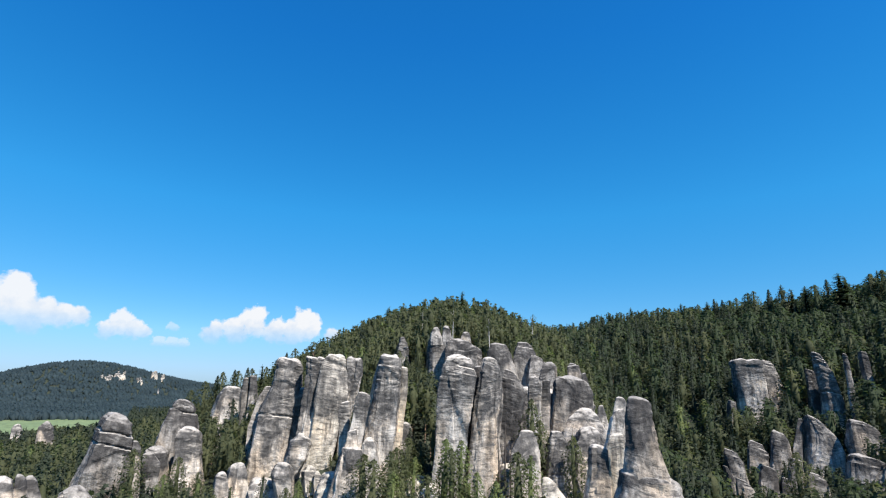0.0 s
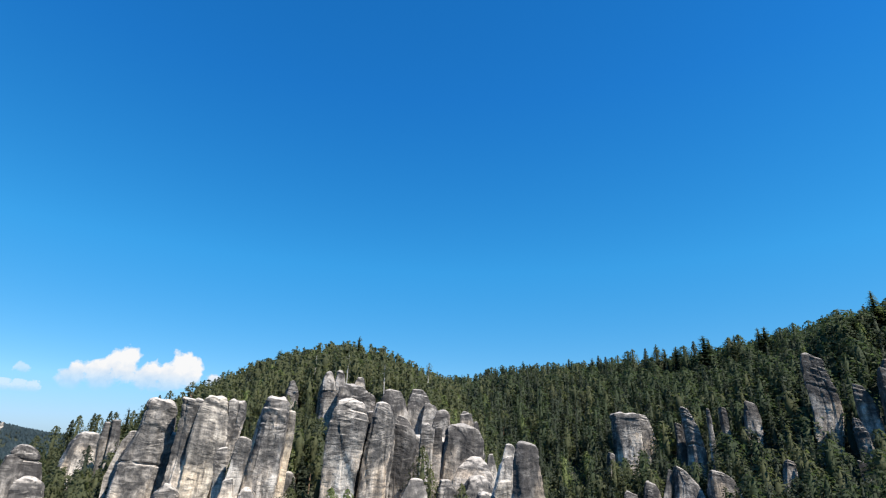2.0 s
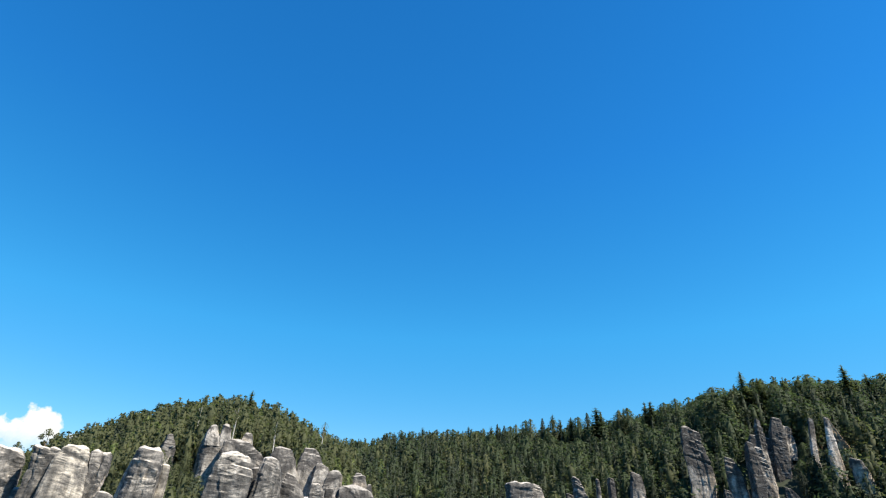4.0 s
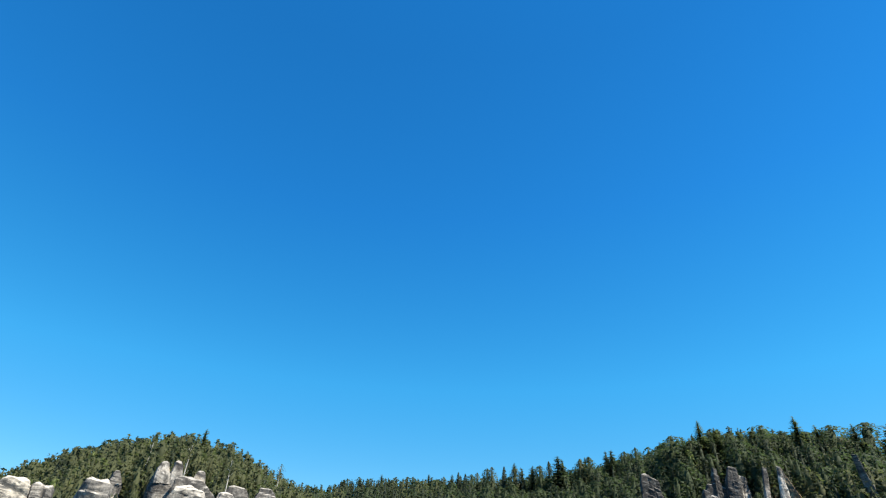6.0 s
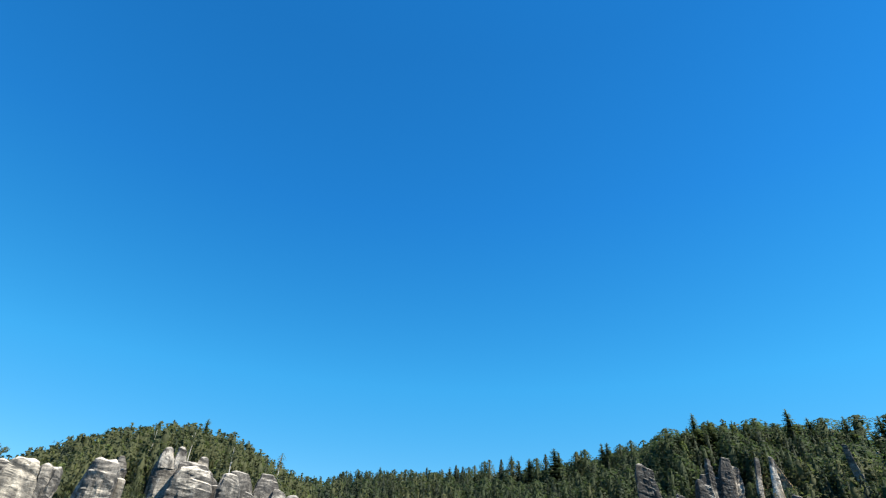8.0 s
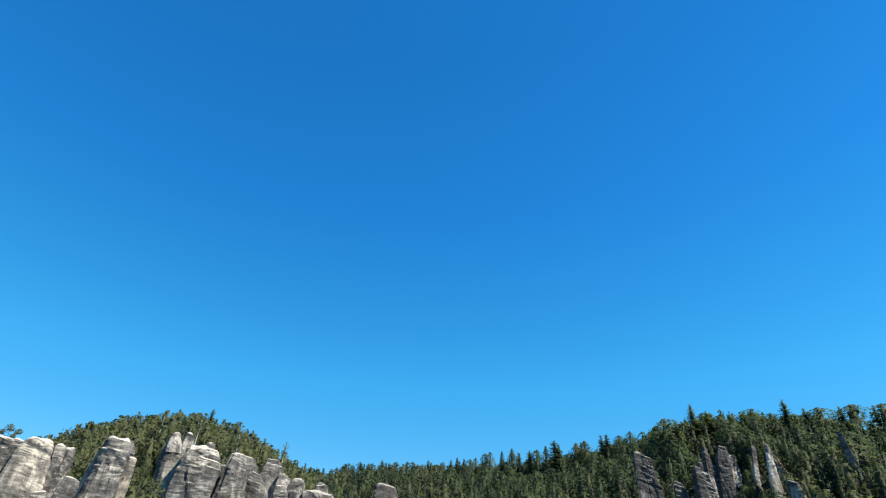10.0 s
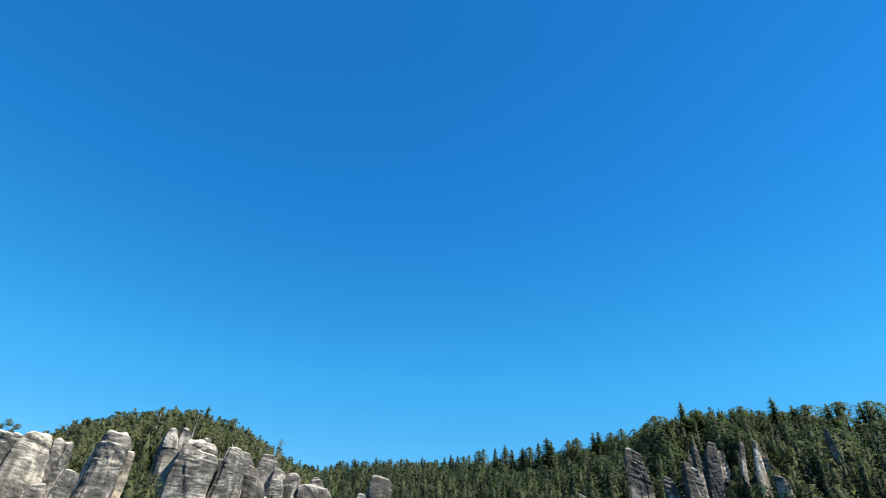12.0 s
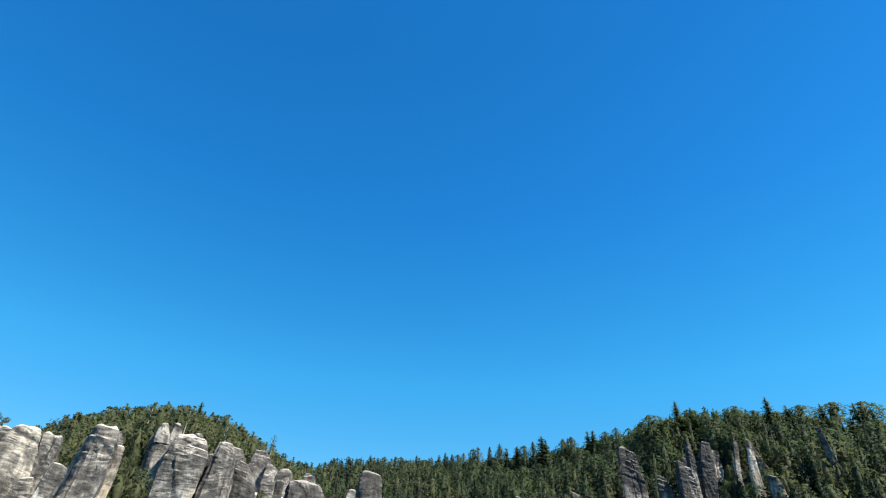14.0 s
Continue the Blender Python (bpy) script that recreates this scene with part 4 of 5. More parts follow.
def soft_crown(seed, height, low, spread, peak, leaves, leaf, inner=0.5, rings=6, sides=6, dome=1.25):
    """A crown seen from afar: a lobed body closed by a dark inside, and many small leafy sprays standing off it."""
    rng = np.random.default_rng(seed)
    bend = rng.uniform(-0.5, 0.5, 2)
    trunk = prism([(bend[0] * t * t, bend[1] * t * t, height * t - 0.8 * (t == 0)) for t in (0, 0.35, 0.7, 0.98)], [height * 0.013, height * 0.011, height * 0.007, 0.03], 4)

    def body(u, a, share):
        """A point of the crown's skin at relative height u and angle a, and the way it faces."""
        full = np.where(u < peak, 0.45 + 0.55 * np.sin(math.pi / 2 * np.clip(u / peak, 0, 1)), np.clip(1 - ((u - peak) / (1 - peak)) ** dome, 0, 1) ** 0.8)
        lobes = 0.42 + 1.16 * soft_noise(np.cos(a) * 1.1 + 5, np.sin(a) * 1.1 + 5, u * 5.5 + seed, 21)
        r = spread * full * lobes * share + 0.04
        t = low + (1 - low) * u
        at = np.stack([np.cos(a) * r + bend[0] * t * t, np.sin(a) * r + bend[1] * t * t, t * height], -1)
        rise = np.where(u < peak, 0.05, 0.45 + 0.8 * (u - peak))
        way = np.stack([np.cos(a), np.sin(a), rise + 0 * a], -1)
        return at, way / np.linalg.norm(way, axis=-1)[..., None]

    ring, turn = np.meshgrid(np.linspace(0, 1, rings), np.linspace(0, 2 * math.pi, sides, endpoint=False), indexing="ij")
    v0, n0 = body(ring.ravel(), turn.ravel(), inner)
    q = grid_faces(rings, sides, True)
    f0 = np.concatenate([q[:, [0, 1, 2]], q[:, [0, 2, 3]]])
    u, a = rng.random(leaves) ** 1.15, rng.uniform(0, 2 * math.pi, leaves)
    mid, way = body(u, a, rng.uniform(0.50, 1.10, leaves) ** 0.8)
    e1, e2 = rng.normal(size=(leaves, 3)), rng.normal(size=(leaves, 3))
    for e in (e1, e2):
        e -= 0.72 * (e * way).sum(1)[:, None] * way
    size = leaf * rng.uniform(0.6, 1.2, (leaves, 1))
    e1 *= size / np.linalg.norm(e1, axis=1)[:, None]
    e2 *= size / np.linalg.norm(e2, axis=1)[:, None]
    v1 = np.stack([mid - e1 * 0.6, mid + e1 * 0.6, mid + e2], 1).reshape(-1, 3)
    n1 = np.repeat(way + 0.10 * rng.normal(size=(leaves, 3)), 3, 0)
    n1 /= np.linalg.norm(n1, axis=1)[:, None]
    f1 = np.arange(leaves * 3).reshape(-1, 3)
    v, f, normal = np.concatenate([v0, v1]), np.concatenate([f0, f1 + len(v0)]), np.concatenate([n0, n1])
    flat = np.cross(v[f[:, 1]] - v[f[:, 0]], v[f[:, 2]] - v[f[:, 0]])
    away = (flat * normal[f].mean(1)).sum(1) < 0
    f[away] = f[away][:, ::-1]
    return trunk, (v, f, normal)


# near shapes, 20 m tall, shared by all near trees
NEAR = []
for k in range(6):
    grown_spruce = spruce_shape(700 + k, 20, 30, 9, 3, 3.6 + 0.2 * k, 0.06, 0.08) if k % 2 else soft_crown(k, 20, 0.05, 2.9 + 0.2 * (k % 3), 0.12 + 0.03 * k, 1250, 0.50, 0.22, 8, 8)
    NEAR.append(("spruce_tree", grown_spruce, BARK, SPRUCE, "tall dark green spruce with drooping boughs on the slope"))
for k in range(5):
    NEAR.append(("pine_tree", soft_crown(20 + k, 20, 0.20 + 0.06 * k, 3.0, 0.36 + 0.07 * k, 1200, 0.48, 0.16, 8, 8, 2.2), PINE_BARK, PINE, "pine with a bare reddish trunk and clumpy crown"))
for k in range(3):
    NEAR.append(("birch_tree", soft_crown(30 + k, 20, 0.14, 2.8, 0.42, 1200, 0.42, 0.14, 8, 8, 1.9), BIRCH_BARK, BIRCH, "light green birch with a pale slender trunk"))
for k in range(3):
    NEAR.append(("beech_tree", soft_crown(35 + k, 20, 0.10, 3.7, 0.45, 1700, 0.52, 0.2, 8, 8, 2.2), BARK, BEECH, "broad round-crowned dark green beech on the slope"))
NEAR_MESH = []
for kind, (wood, leaf), wood_mat, leaf_mat, label in NEAR:
    NEAR_MESH.append((kind, label, mesh_object("trunk", *wood, wood_mat), mesh_object("crown", leaf[0], leaf[1], leaf_mat, True, leaf[2])))
# the same kinds with fewer faces, for the woods
WOODS = {SPRUCE: [soft_crown(40 + k, 20, 0.04, 2.9 + 0.15 * k, 0.10, 150, 0.98, 0.30) for k in range(6)],
         PINE: [soft_crown(50 + k, 20, 0.16 + 0.05 * k, 2.9, 0.28 + 0.07 * k, 152, 0.98, 0.28, dome=1.7) for k in range(6)],
         BIRCH: [soft_crown(60 + k, 20, 0.12, 2.8, 0.40, 250, 0.70, 0.34, dome=1.7) for k in range(3)],
         BEECH: [soft_crown(65 + k, 20, 0.10, 3.8, 0.46, 300, 0.92, 0.2, dome=2.2) for k in range(4)]}


def plant(shape, x, y, z, scale, stout, turn):
    v, f = shape[0], shape[1]
    c, s = math.cos(turn), math.sin(turn)
    w = np.stack([(v[:, 0] * c - v[:, 1] * s) * scale * stout + x, (v[:, 0] * s + v[:, 1] * c) * scale * stout + y, v[:, 2] * scale + z], -1)
    if len(shape) == 2:
        return w, f
    q = shape[2]
    return w, f, np.stack([q[:, 0] * c - q[:, 1] * s, q[:, 0] * s + q[:, 1] * c, q[:, 2]], -1)


def room_for(x, y, z, want):
    """The height a tree may reach here: none on a rock; before a rock, cut to fit the camera's view of its face."""
    r = math.hypot(x, y)
    az = math.atan2(x, y)
    for rx, ry, top, low, w in ROCKS:
        rr, ra = math.hypot(rx, ry), math.atan2(rx, ry)
        if (x - rx) ** 2 + (y - ry) ** 2 < (w * 0.5 + 0.6) ** 2:
            return 0
        if rr - 75 < r < rr and abs(az - ra) * r < w * 0.5 + 1.8:
            clear = low + (0.38 if rx > 60 else 0.12) * (top - low)
            limit = 60 + (clear - 60) * r / rr
            want = min(want, limit - z if limit - z > 3.2 else 4.5 if limit - z > -9 else want)
    return want


def single_tree(which, x, y, height, stout=1.0, turn=0.0):
    kind, label, wood, leaf = NEAR_MESH[which]
    z = float(ground_height(x, y))
    base = tagged(new(kind), label, "tree", "trees of the wooded slopes")
    k = height / 20
    base.matrix_basis = Matrix.LocRotScale((x, y, z - 0.2), Euler((0, 0, turn)), (k * stout, k * stout, k))
    for nm, me in (("trunk", wood), ("crown", leaf)):
        new(nm, me).parent = base


def sow():
    rng = np.random.default_rng(7)
    spots = []
    step = 5.0
    for gx in np.arange(-230, 330, step):
        for gy in np.arange(50, 430, step):
            x, y = gx + rng.uniform(-2.2, 2.2), gy + rng.uniform(-2.2, 2.2)
            az = math.atan2(x, y)
            r = math.hypot(x, y)
            if not -0.82 < az < 1.25 or r < 70:
                continue
            spots.append((x, y, r))
    for gx in np.arange(-70, 72, step):
        for gy in np.arange(145, 268, step):
            if gy > 188 or -14 < gx < 0:
                x, y = gx + 2.8 + rng.uniform(-2, 2), gy + 2.8 + rng.uniform(-2, 2)
                spots.append((x, y, math.hypot(x, y)))
    xs, ys = np.array([s[0] for s in spots]), np.array([s[1] for s in spots])
    zs = ground_height(xs, ys)
    ahead = ground_height(xs * (1 - 25 / np.hypot(xs, ys)), ys * (1 - 25 / np.hypot(xs, ys)))
    # what the slopes and woods in front hide for good stays unplanted
    crest = np.full(len(xs), -9.0)
    for share in np.linspace(0.45, 0.97, 27):
        crest = np.maximum(crest, (ground_height(xs * share, ys * share) + 7 - 58) / (np.hypot(xs, ys) * share))
    hidden = (zs + 19 - 58) / np.hypot(xs, ys) < crest - 0.01
    chosen = []
    for gone, x, y, z, za, (_, _, r) in zip(hidden, xs, ys, zs, ahead, spots):
        if gone:
            continue
        u = rng.random()
        if x > 150 and rng.random() < 0.12:
            continue
        if za > z + 5 and r > 200:
            continue
        tall = rng.uniform(12, 18.2) if rng.random() > 0.12 else rng.uniform(16.5, 19.0)
        if x > 100:
            tall *= 1.12
        if 0 < x < 62 and 139 < y < 190:
            tall = min(tall, rng.uniform(3, 8))
            if rng.random() < 0.5:
                continue
        if -62 < x < -10 and 158 < y < 188:
            tall = min(tall, rng.uniform(8, 15))
        tall = min(room_for(x, y, z, tall), tall)
        if tall < 3.0:
            continue
        pines = 0.78 if (x < 70 and y > 180) else 0.2 if x > 70 else 0.45
        birches = 0.06 if x < 70 else 0.015
        if x > 70 and rng.random() < (0.5 if x > 150 and z > 82 else 0.2):
            pines, birches = 0, 0
            u = 2
        if -45 < x < 45 and y < 150:
            pines, birches = 0.55, 0.25
        if u < pines:
            mat = PINE
        elif u < pines + birches:
            mat = BIRCH
        else:
            mat = BEECH if u > 1 else SPRUCE
        chosen.append((r, x, y, z, tall, mat, rng.uniform(1.0, 1.45) * (0.72 if tall > 17 and mat == SPRUCE else 1.0) * (1.32 if x > 70 else 1.1), rng.uniform(0, 6.28), int(rng.integers(0, 100))))
    chosen.sort(key=lambda c: c[0])
    first = {SPRUCE: (0, 6), PINE: (6, 5), BIRCH: (11, 3), BEECH: (14, 3)}
    for r, x, y, z, tall, mat, stout, turn, pick in chosen[:260]:
        a, n = first[mat]
        single_tree(a + pick % n, x, y, tall, stout * (1.15 if tall < 9 else 1.0), turn)
    for mat, nm, wood_mat, label in ((SPRUCE, "spruce_wood", BARK, "dense dark spruce wood on the hillsides"), (PINE, "pine_wood", PINE_BARK, "olive green pines over the hill and ridge"),
                                     (BIRCH, "birch_wood", BIRCH_BARK, "scattered light green birches in the woods"), (BEECH, "beech_wood", BARK, "broad dark green beeches on the ridge slopes")):
        crowns, stems = [], []
        for r, x, y, z, tall, m, stout, turn, pick in chosen[260:]:
            if m == mat:
                stem, crown = WOODS[mat][pick % len(WOODS[mat])]
                crowns.append(plant(crown, x, y, z, tall / 20, stout, turn))
                if r < 330:
                    stems.append(plant(stem, x, y, z, tall / 20, stout, turn))
        base = tagged(new(nm), label, "forest", kind="stuff")
        for part_name, pieces, mm in (("crowns", crowns, mat), ("trunks", stems, wood_mat)):
            if part_name == "crowns":
                v, f, facing = grown(pieces)
                me = mesh_object(part_name, v, f, mm, True, facing)
            else:
                me = mesh_object(part_name, *joined(pieces), mm)
            ob = tagged(new(part_name, me), kind="stuff")
            ob.parent = base


sow()
# trees in the gully below the crown rocks
for which, x, y, tip, stout in ((6, -12.5, 186, 84, 1.2), (0, -10, 183, 82, 1.2), (7, -8, 180, 80, 1.2), (1, -14, 190, 85, 1.2), (8, -11, 176, 77.5, 1.2), (2, -8.5, 172, 75, 1.2), (6, -9.2, 165, 70, 1.2), (3, -16.5, 186, 82, 1.2), (9, -6, 188, 83, 1.2), (6, -4, 178, 76.5, 1.2), (0, -2, 176, 75.5, 1.2), (7, -6, 178, 77, 1.2), (2, -3, 172, 73, 1.2)):
    single_tree(which, x, y, tip - float(ground_height(x, y)), stout, x)


def bare_birch(x, y, top, lean):
    """A half-dead birch: a slender pale stem with a few bare limbs and a thin tuft at its head."""
    z = float(ground_height(x, y)) - 0.4
    h = top - z
    base = tagged(new("bare_birch"), "slender half-dead birch with a bare pale stem", "tree", "bare birches among the pines")
    base.location = (x, y, z)
    stem = [prism([(lean * h * t, 0, h * t) for t in (0, 0.4, 0.75, 1)], [0.24, 0.20, 0.13, 0.04], 6)]
    for k, t in enumerate((0.55, 0.66, 0.74, 0.82, 0.9)):
        a = k * 2.4 + x
        foot = np.array((lean * h * t, 0, h * t))
        stem.append(prism([foot, foot + (math.cos(a) * 0.6, math.sin(a) * 0.6, 0.5), foot + (math.cos(a) * 1.1, math.sin(a) * 1.1, 1.5)], [0.06, 0.04, 0.02], 4))
    new("trunk", mesh_object("trunk", *joined(stem), BIRCH_BARK)).parent = base
    leaf = soft_crown(int(abs(x)) + 90, 6.0, 0.05, 1.9, 0.55, 190, 0.34, 0.1, 3, 4, 1.8)[1]
    crown = new("crown", mesh_object("crown", leaf[0], leaf[1], PINE, True, leaf[2]))
    crown.location = (lean * (h - 5.2), 0, h - 5.2)
    crown.parent = base


for x, y, top, lean in ((-5.7, 205, 100.4, 0.01), (-7.9, 207, 95.7, 0.01), (6, 206, 101.5, 0.02), (20.5, 206, 98.5, -0.02), (-14, 212, 92.0, 0.02), (33, 214, 95.0, 0.02), (43.5, 240, 104.8, -0.02)):
    bare_birch(x, y, top, lean)


def lone_pine(x, y, top, lean):
    """A crooked pine on a rock head: a thin bare stem, forked limbs and flat tufts of needles."""
    z = float(ground_height(x, y)) - 0.4
    h = top - z
    base = tagged(new("pine_tree"), "lone crooked pine with a thin stem and flat tufted crown", "tree", "trees of the wooded slopes")
    base.location = (x, y, z)
    stem = [prism([(lean * h * t + 0.3 * math.sin(t * 5), 0, h * t) for t in (0, 0.3, 0.6, 0.85, 0.97)], [0.22, 0.19, 0.15, 0.10, 0.04], 6)]
    for k, (out, up, wide) in enumerate(((-1.7, -1.6, 0.9), (1.3, -1.1, 0.9), (-0.3, -0.5, 1.1), (0.8, -2.4, 0.65), (-1.0, -3.0, 0.6))):
        head = np.array((lean * h + out, 0.5 * math.sin(k * 2.0), h + up))
        foot = np.array((lean * h * 0.88 + 0.3 * math.sin(4.4), 0, h - 3.2 + 0.5 * up))
        stem.append(prism([foot, (foot + head) / 2 + (0, 0, 0.25), head], [0.07, 0.05, 0.03], 4))
        leaf = soft_crown(200 + k, 1.5 * wide, 0.0, wide, 0.45, 170, 0.30, 0.2, 4, 5, 2.2)[1]
        tuft = new("needle_tuft", mesh_object("needle_tuft", leaf[0], leaf[1], PINE, True, leaf[2]))
        tuft.location = head - np.array((0, 0, 0.7 * wide))
        tuft.parent = base
    new("trunk", mesh_object("trunk", *joined(stem), PINE_BARK)).parent = base


lone_pine(-38.2, 172, 84.8, -0.012)


def snag(x, y, top, lean):
    """A dead tree: a dark bare stem with broken stubs."""
    z = float(ground_height(x, y)) - 0.4
    h = top - z
    stem = [prism([(lean * h * t * t, 0, h * t) for t in (0, 0.4, 0.75, 1)], [0.30, 0.24, 0.16, 0.05], 6)]
    for k, t in enumerate((0.5, 0.6, 0.68, 0.77, 0.86)):
        a = k * 2.1 + x
        foot = np.array((lean * h * t * t, 0, h * t))
        stem.append(prism([foot, foot + (math.cos(a) * 0.8, math.sin(a) * 0.8, 0.25)], [0.07, 0.02], 4))
    ob = new("dead_tree", mesh_object("dead_tree", *joined(stem), BARK))
    ob.location = (x, y, z)
    tagged(ob, "dead bare tree with a dark stem before the rock face", "tree", "dead trees at the rock foot")


for x, y, top, lean in ((14.7, 127, 61.4, -0.02), (15.7, 127, 64.3, 0.01), (16.8, 127, 59.0, 0.02)):
    snag(x, y, top, lean)
# more trees on the floor of the gully
for which, x, y, tip, stout in ((7, -9, 140, 57, 1.3), (8, -6.5, 143, 59, 1.3), (12, -5, 138, 55, 1.2), (6, -10.5, 136, 54.5, 1.3), (9, -3.5, 146, 58, 1.2)):
    single_tree(which, x, y, tip - float(ground_height(x, y)), stout, x)
# old spruces that stand above the skyline: place and height of the tip
def spire(seed, x, y, tip, spread):
    z = float(ground_height(x, y))
    wood, leaf = spruce_shape(seed, tip - z, 44, 11, 4, spread * 1.5, 0.1, 0.12)
    base = tagged(new("spruce_tree"), "tall old spruce with open boughs above the skyline", "tree", "spruces on the skyline")
    base.location = (x, y, z - 0.2)
    new("trunk", mesh_object("trunk", *wood, BARK)).parent = base
    new("crown", mesh_object("crown", leaf[0], leaf[1], PINE, True, leaf[2])).parent = base


for k, (x, y, tip, spread) in enumerate(((236.2, 188, 141.0, 3.9), (242, 184, 137.5, 3.6), (252, 178, 135.5, 3.8), (270.5, 160, 141.8, 3.8), (276, 154, 137, 3.6), (256, 174, 136.0, 3.4), (284, 142, 136.0, 3.6), (294, 132, 135.5, 3.5), (300, 128, 135, 3.4),
                                        (131, 356, 129.5, 3.2), (120, 352, 125.5, 3.0), (200, 312, 130.0, 3.0), (224, 262, 135.0, 3.2), (-25, 268, 112.0, 2.8), (-28, 309, 119.5, 3.0), (-48, 275, 103.0, 2.6), (12, 256, 119.0, 2.8), (160, 345, 131.0, 3.0), (176, 330, 130.0, 2.8))):
    spire(300 + k, x, y, tip, spread)
# broad beeches between the spruces of the ridge
for k, (x, y, tip, stout) in enumerate(((223, 195, 133.0, 2.3), (246, 181, 134.5, 2.0), (259, 170, 136.0, 2.1), (265, 165, 135.0, 2.0), (279, 150, 136.5, 2.2), (288, 139, 136.5, 2.2), (297, 130, 136.0, 2.2), (231, 190, 131.0, 2.0))):
    single_tree(14 + k % 3, x, y, tip - float(ground_height(x, y)), stout, x)
# taller trees along the ridge's brow
BROW = random.Random(31)
for k in range(26):
    t = k / 25
    x, y = 233 - 73 * t ** 0.9 + BROW.uniform(-2.5, 2.5), 230 + 112 * t + BROW.uniform(-4, 4)
    tip = 135.4 - 6.4 * t + BROW.choice((-2.6, -1.8, -1.0, -0.4, 0.5)) + BROW.uniform(-0.5, 0.5)
    single_tree(BROW.choice((14, 6, 7, 1, 3, 5, 15, 8, 0)), x, y, tip - float(ground_height(x, y)), BROW.uniform(0.95, 1.35), x)
# the wood on the hill's shoulder beyond the towers, and below the fins of the ridge
for which, x, y, tip, stout in ((0, -91, 230, 76.0, 0.9), (6, -88, 228, 77.5, 0.9), (2, -85, 231, 78.5, 0.85), (7, -82, 227, 78.0, 0.9), (4, -79, 231, 79.5, 0.85), (8, -76, 228, 79.0, 0.9), (1, -73.5, 232, 81.0, 0.85),
                                (6, -71, 229, 80.0, 0.9), (0, -68, 231, 82.6, 0.85), (9, -66, 228, 83.0, 0.9), (2, -63, 230, 86.0, 0.85), (7, -60, 232, 88.0, 0.9), (8, -94, 226, 73.5, 0.9), (6, -98, 222, 70.0, 1.0),
                                (14, 222, 156, 102.0, 1.3), (0, 216, 150, 98.0, 1.3), (15, 211, 151, 94.0, 1.3), (2, 207, 149, 90.0, 1.2), (14, 213, 146, 93.0, 1.3)):
    single_tree(which, x, y, tip - float(ground_height(x, y)), stout, x)
# trees at the towers' feet and in their gullies
for kind, x, y, tip, stout in (("b", 2.3, 126, 60.0, 1.2), ("b", 5.7, 124, 60.0, 1.1), ("b", 8.8, 120, 54.0, 1.1), ("p", -16, 128, 56.4, 1.5), ("p", -12.8, 124, 55.8, 1.2), ("p", -10.1, 130, 56.9, 1.2),
                               ("s", -6.6, 150, 61.0, 1.1), ("s", -5, 158, 66.0, 1.1), ("p", -6.9, 132, 54.7, 1.2), ("p", 24.4, 139, 69.0, 0.9), ("p", 25.9, 138, 64.0, 0.9), ("p", 18.2, 122, 57.9, 1.4)):
    z = float(ground_height(x, y))
    single_tree({"s": 0, "p": 6, "b": 11}[kind] + int(abs(x)) % 2, x, y, tip - z, stout, x)
for kind, x, y, tip, stout in (("b", 19.8, 120, 57.4, 1.0), ("p", 3.8, 122, 58.2, 1.0), ("b", -30.7, 132, 50.1, 1.2), ("s", -40.2, 136, 50.4, 1.3), ("p", -32.3, 128, 49.2, 1.2), ("s", -68.7, 190, 67.3, 1.1),
                               ("p", -65.8, 126, 56.8, 1.0), ("p", -62.2, 140, 53.9, 1.1), ("b", -60.7, 130, 51.3, 1.2), ("p", -59.5, 146, 49.7, 1.2), ("p", -0.9, 120, 53.3, 1.1), ("p", 32, 131, 60.9, 0.8),
                               ("b", -8.7, 122, 53.5, 1.3), ("p", 116.7, 215, 66.8, 1.2), ("p", 123, 215, 64.1, 1.2), ("p", 108.6, 170, 54.7, 1.2), ("b", 12.8, 116, 53.0, 1.1)):
    z = float(ground_height(x, y))
    single_tree({"s": 2, "p": 8, "b": 11}[kind] + int(abs(x)) % 2, x, y, tip - z, stout, x)


def sow_far():
    """The low woods towards the meadow and the wooded hill far off."""
    rng = np.random.default_rng(9)
    mids = [soft_crown(70 + k, 20, 0.05, 3.2, 0.12 + 0.2 * k, 66, 1.25, 0.45, 5, 5)[1] for k in range(3)]
    fars = [soft_crown(73 + k, 20, 0.0, 5.0, 0.25 + 0.1 * k, 6, 2.6, 0.9, 3, 4)[1] for k in range(3)]
    for nm, shapes, count, r0, r1, a0, a1, mat, label in (
            ("valley_wood", mids, 420, 295, 345, -0.86, -0.50, SPRUCE, "mixed wood filling the valley before the meadow"),
            ("valley_wood", mids, 1700, 295, 800, -0.50, -0.26, SPRUCE, "mixed wood filling the valley beside the meadow"),
            ("hill_wood", fars, 13000, 800, 2000, -0.90, -0.22, FAR_HAZED, "spruce wood over the distant hill, blue haze painted into its needles")):
        r = np.sqrt(rng.uniform(r0 * r0, r1 * r1, count))
        a = rng.uniform(a0, a1, count)
        x, y = r * np.sin(a), r * np.cos(a)
        z = ground_height(x, y)
        pieces = []
        for i in range(count):
            low = 0.62 if nm == "hill_wood" else 1.0
            pieces.append(plant(shapes[i % len(shapes)], x[i], y[i], z[i], low * rng.uniform(0.65, 0.95), rng.uniform(1.1, 1.5) / low, rng.uniform(0, 6.28)))
        v, f, facing = grown(pieces)
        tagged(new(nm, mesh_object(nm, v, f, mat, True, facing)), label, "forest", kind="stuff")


sow_far()


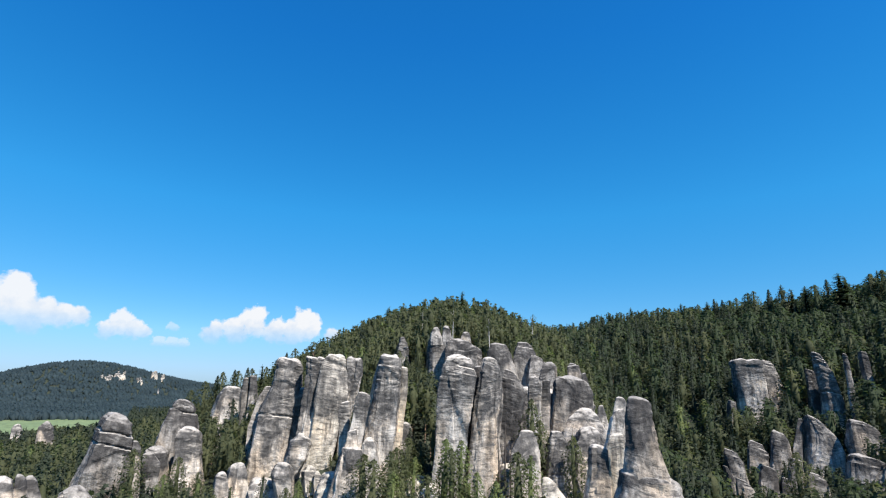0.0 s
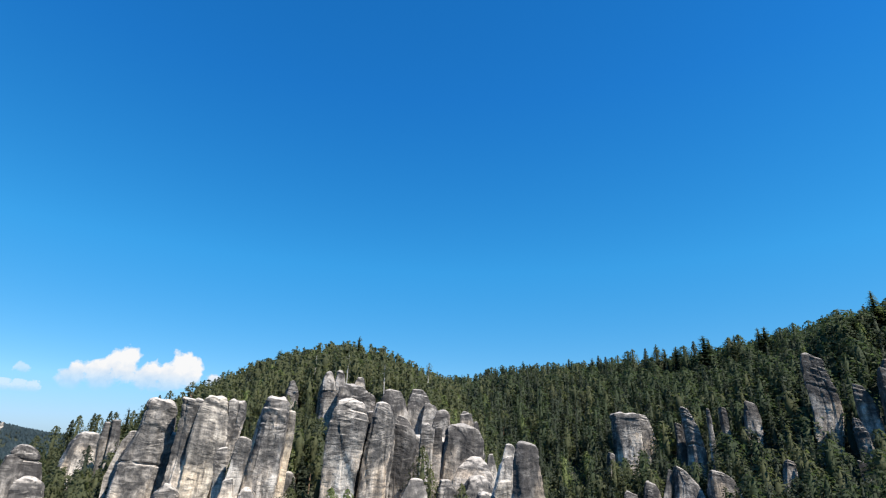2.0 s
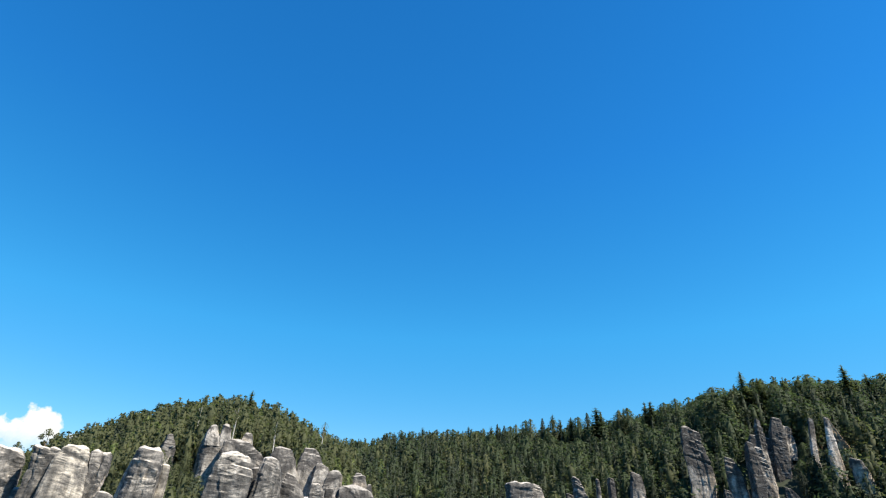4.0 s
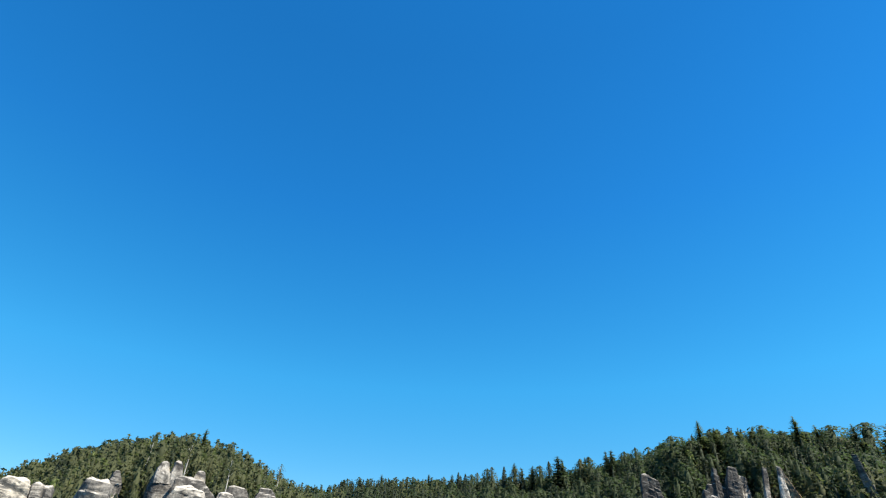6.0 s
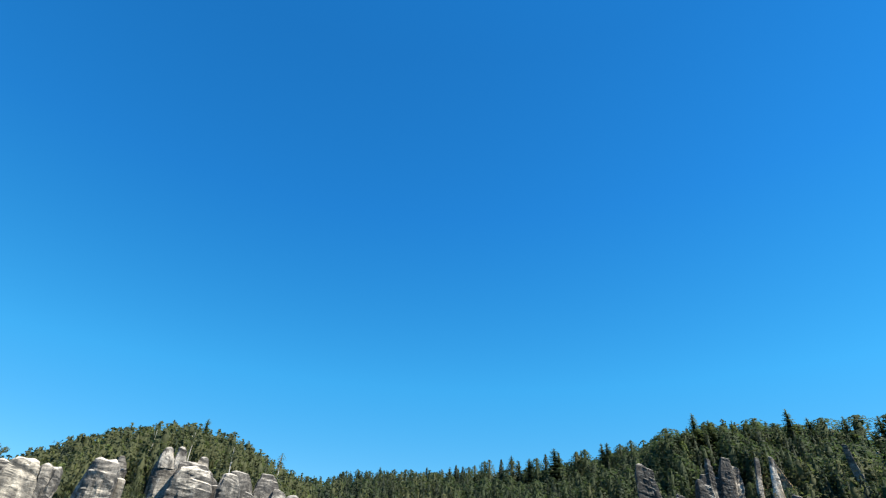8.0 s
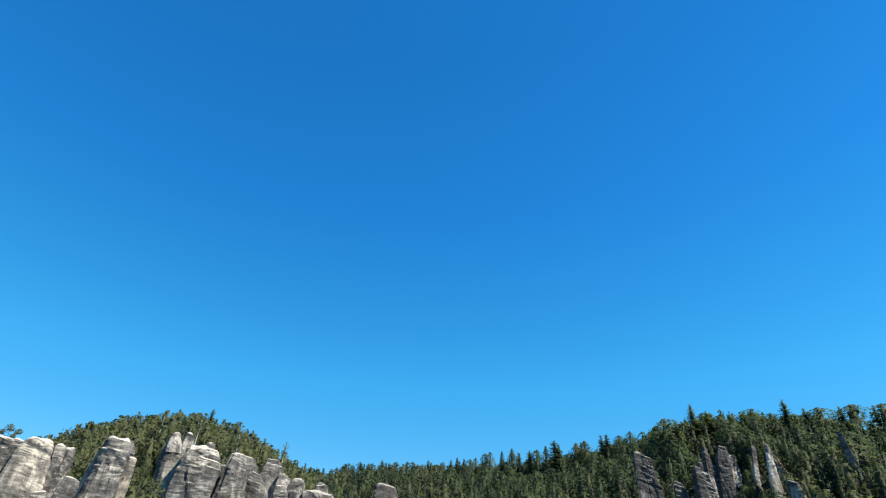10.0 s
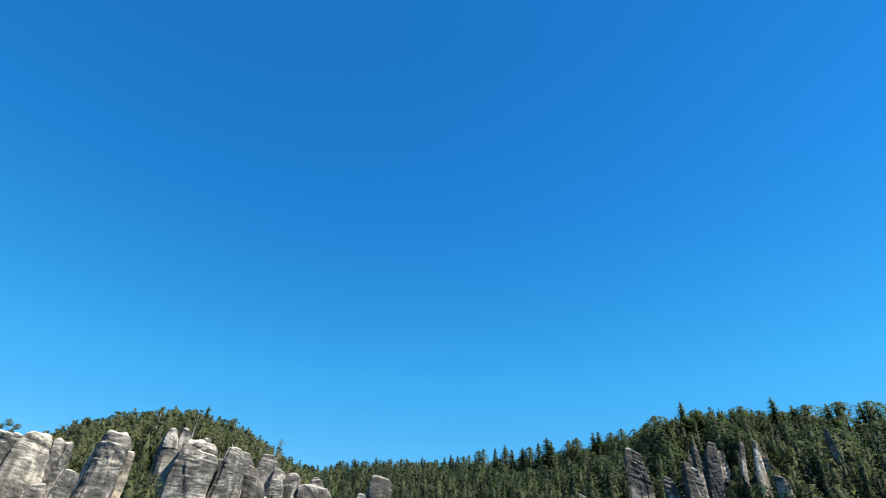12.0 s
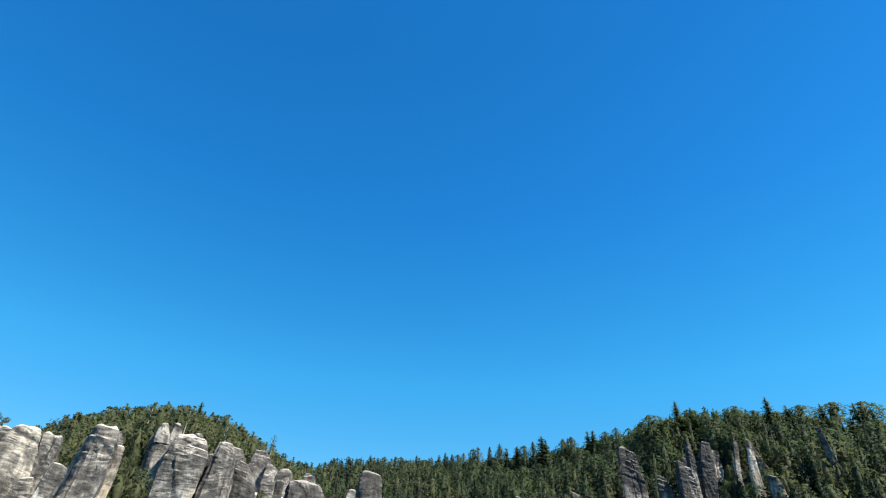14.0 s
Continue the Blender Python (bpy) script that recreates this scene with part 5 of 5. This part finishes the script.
# ---- clouds: a far backdrop ----
def cloud_material(seed, heads, wide, thick):
    """Vapour: billowing heads (across, up, radius; heights run from 0 to 1), a soft level base and ragged edges."""
    m = bpy.data.materials.new("cloud_vapour")
    m.use_nodes = True
    n, l = m.node_tree.nodes, m.node_tree.links
    n.remove(n["Principled BSDF"])
    at = n.new("ShaderNodeTexCoord")
    axes = n.new("ShaderNodeSeparateXYZ")
    l.new(at.outputs["Generated"], axes.inputs[0])

    def calc(kind, a, b=0.0, c=0.0):
        q = n.new("ShaderNodeMath")
        q.operation = kind
        for sock, v in zip(q.inputs, (a, b, c)):
            if isinstance(v, (int, float)):
                sock.default_value = v
            else:
                l.new(v, sock)
        return q.outputs[0]

    v = axes.outputs["Z"]
    spot = n.new("ShaderNodeCombineXYZ")
    l.new(calc("MULTIPLY", axes.outputs["X"], wide), spot.inputs[0])
    l.new(v, spot.inputs[1])
    spot.inputs[2].default_value = seed * 3.7
    billow = grain(n, l, spot.outputs[0], 3.4, 3, 0.5, 0.2)
    fine = grain(n, l, spot.outputs[0], 8.0, 8, 0.58, 0.3)
    body = None
    for across, up, radius in heads:
        away = n.new("ShaderNodeVectorMath")
        away.operation = "DISTANCE"
        l.new(spot.outputs[0], away.inputs[0])
        away.inputs[1].default_value = (across * wide, up, seed * 3.7)
        lump = calc("MULTIPLY_ADD", away.outputs["Value"], -1.0 / radius, 1.0)
        body = lump if body is None else calc("SMOOTH_MAX", body, lump, 0.18)
    dense = calc("ADD", body, calc("ADD", calc("MULTIPLY_ADD", billow, 1.1, -0.55), calc("MULTIPLY_ADD", fine, 0.8, -0.40)))
    base = ramp(n, l, v, [(0.02, grey(0)), (0.20, grey(0.5)), (0.48, grey(1))])
    rim = ramp(n, l, axes.outputs["X"], [(0.0, grey(0)), (0.05, grey(1)), (0.95, grey(1)), (1.0, grey(0))])
    veil = ramp(n, l, dense, [(0.02, grey(0)), (0.14, grey(0.48)), (0.30, grey(1))])
    alpha = mix(n, l, 1.0, mix(n, l, 1.0, mix(n, l, 1.0, veil, base, "MULTIPLY"), rim, "MULTIPLY"), grey(thick), "MULTIPLY")
    lit = calc("ADD", calc("MULTIPLY", v, 0.75), calc("ADD", calc("MULTIPLY", fine, 0.45), calc("MULTIPLY", billow, 0.35)))
    shade = ramp(n, l, lit, [(0.45, (0.58, 0.72, 0.90)), (0.85, (0.97, 0.97, 0.97))])
    glow, clear, out = n.new("ShaderNodeEmission"), n.new("ShaderNodeBsdfTransparent"), n.new("ShaderNodeMixShader")
    glow.inputs["Strength"].default_value = 0.385
    l.new(shade, glow.inputs["Color"])
    l.new(alpha, out.inputs[0])
    l.new(clear.outputs[0], out.inputs[1])
    l.new(glow.outputs[0], out.inputs[2])
    l.new(out.outputs[0], n["Material Output"].inputs["Surface"])
    return m


def cloud(seed, x, y, z, wide, high, heads, label, thick=1.0):
    """A cloud on the far backdrop, standing on its level base."""
    v = [(-wide / 2, 0, 0), (wide / 2, 0, 0), (wide / 2, 1, high), (-wide / 2, 1, high)]
    ob = new("cloud_backdrop", mesh_object("cloud_backdrop", v, [(0, 1, 2, 3)], cloud_material(seed, heads, wide / high, thick)))
    ob.matrix_basis = pose(x, y, z, 0, 0, -math.degrees(math.atan2(x, y)))
    tagged(ob, label, "cloud", "clouds low over the country", "structure")


cloud(1, -1217, 3916, 380, 1092, 337, ((0.38, 0.55, 0.36), (0.42, 0.68, 0.22), (0.29, 0.38, 0.34), (0.15, 0.30, 0.26), (0.53, 0.38, 0.32), (0.72, 0.58, 0.38), (0.64, 0.38, 0.32), (0.91, 0.36, 0.22)), "bright white cumulus heap low over the wooded hills")
cloud(2, -2459, 3281, 351, 620, 431, ((0.30, 0.70, 0.26), (0.36, 0.48, 0.34), (0.55, 0.46, 0.24), (0.70, 0.40, 0.20), (0.86, 0.42, 0.16), (0.12, 0.45, 0.35), (0.45, 0.24, 0.20)), "towering white cumulus low over the country", 0.96)
cloud(3, -2076, 3536, 362, 392, 264, ((0.48, 0.55, 0.36), (0.30, 0.34, 0.28), (0.66, 0.42, 0.30), (0.82, 0.36, 0.20)), "small white cumulus beside a larger one", 0.92)
cloud(4, -1809, 3680, 449, 138, 100, ((0.4, 0.5, 0.35), (0.6, 0.45, 0.3)), "faint wisp of cloud over the country", 0.4)
cloud(5, -1808, 3680, 357, 298, 76, ((0.25, 0.5, 0.7), (0.5, 0.5, 0.7), (0.75, 0.45, 0.6)), "thin wisp of cloud at the level of the cumulus bases", 0.45)
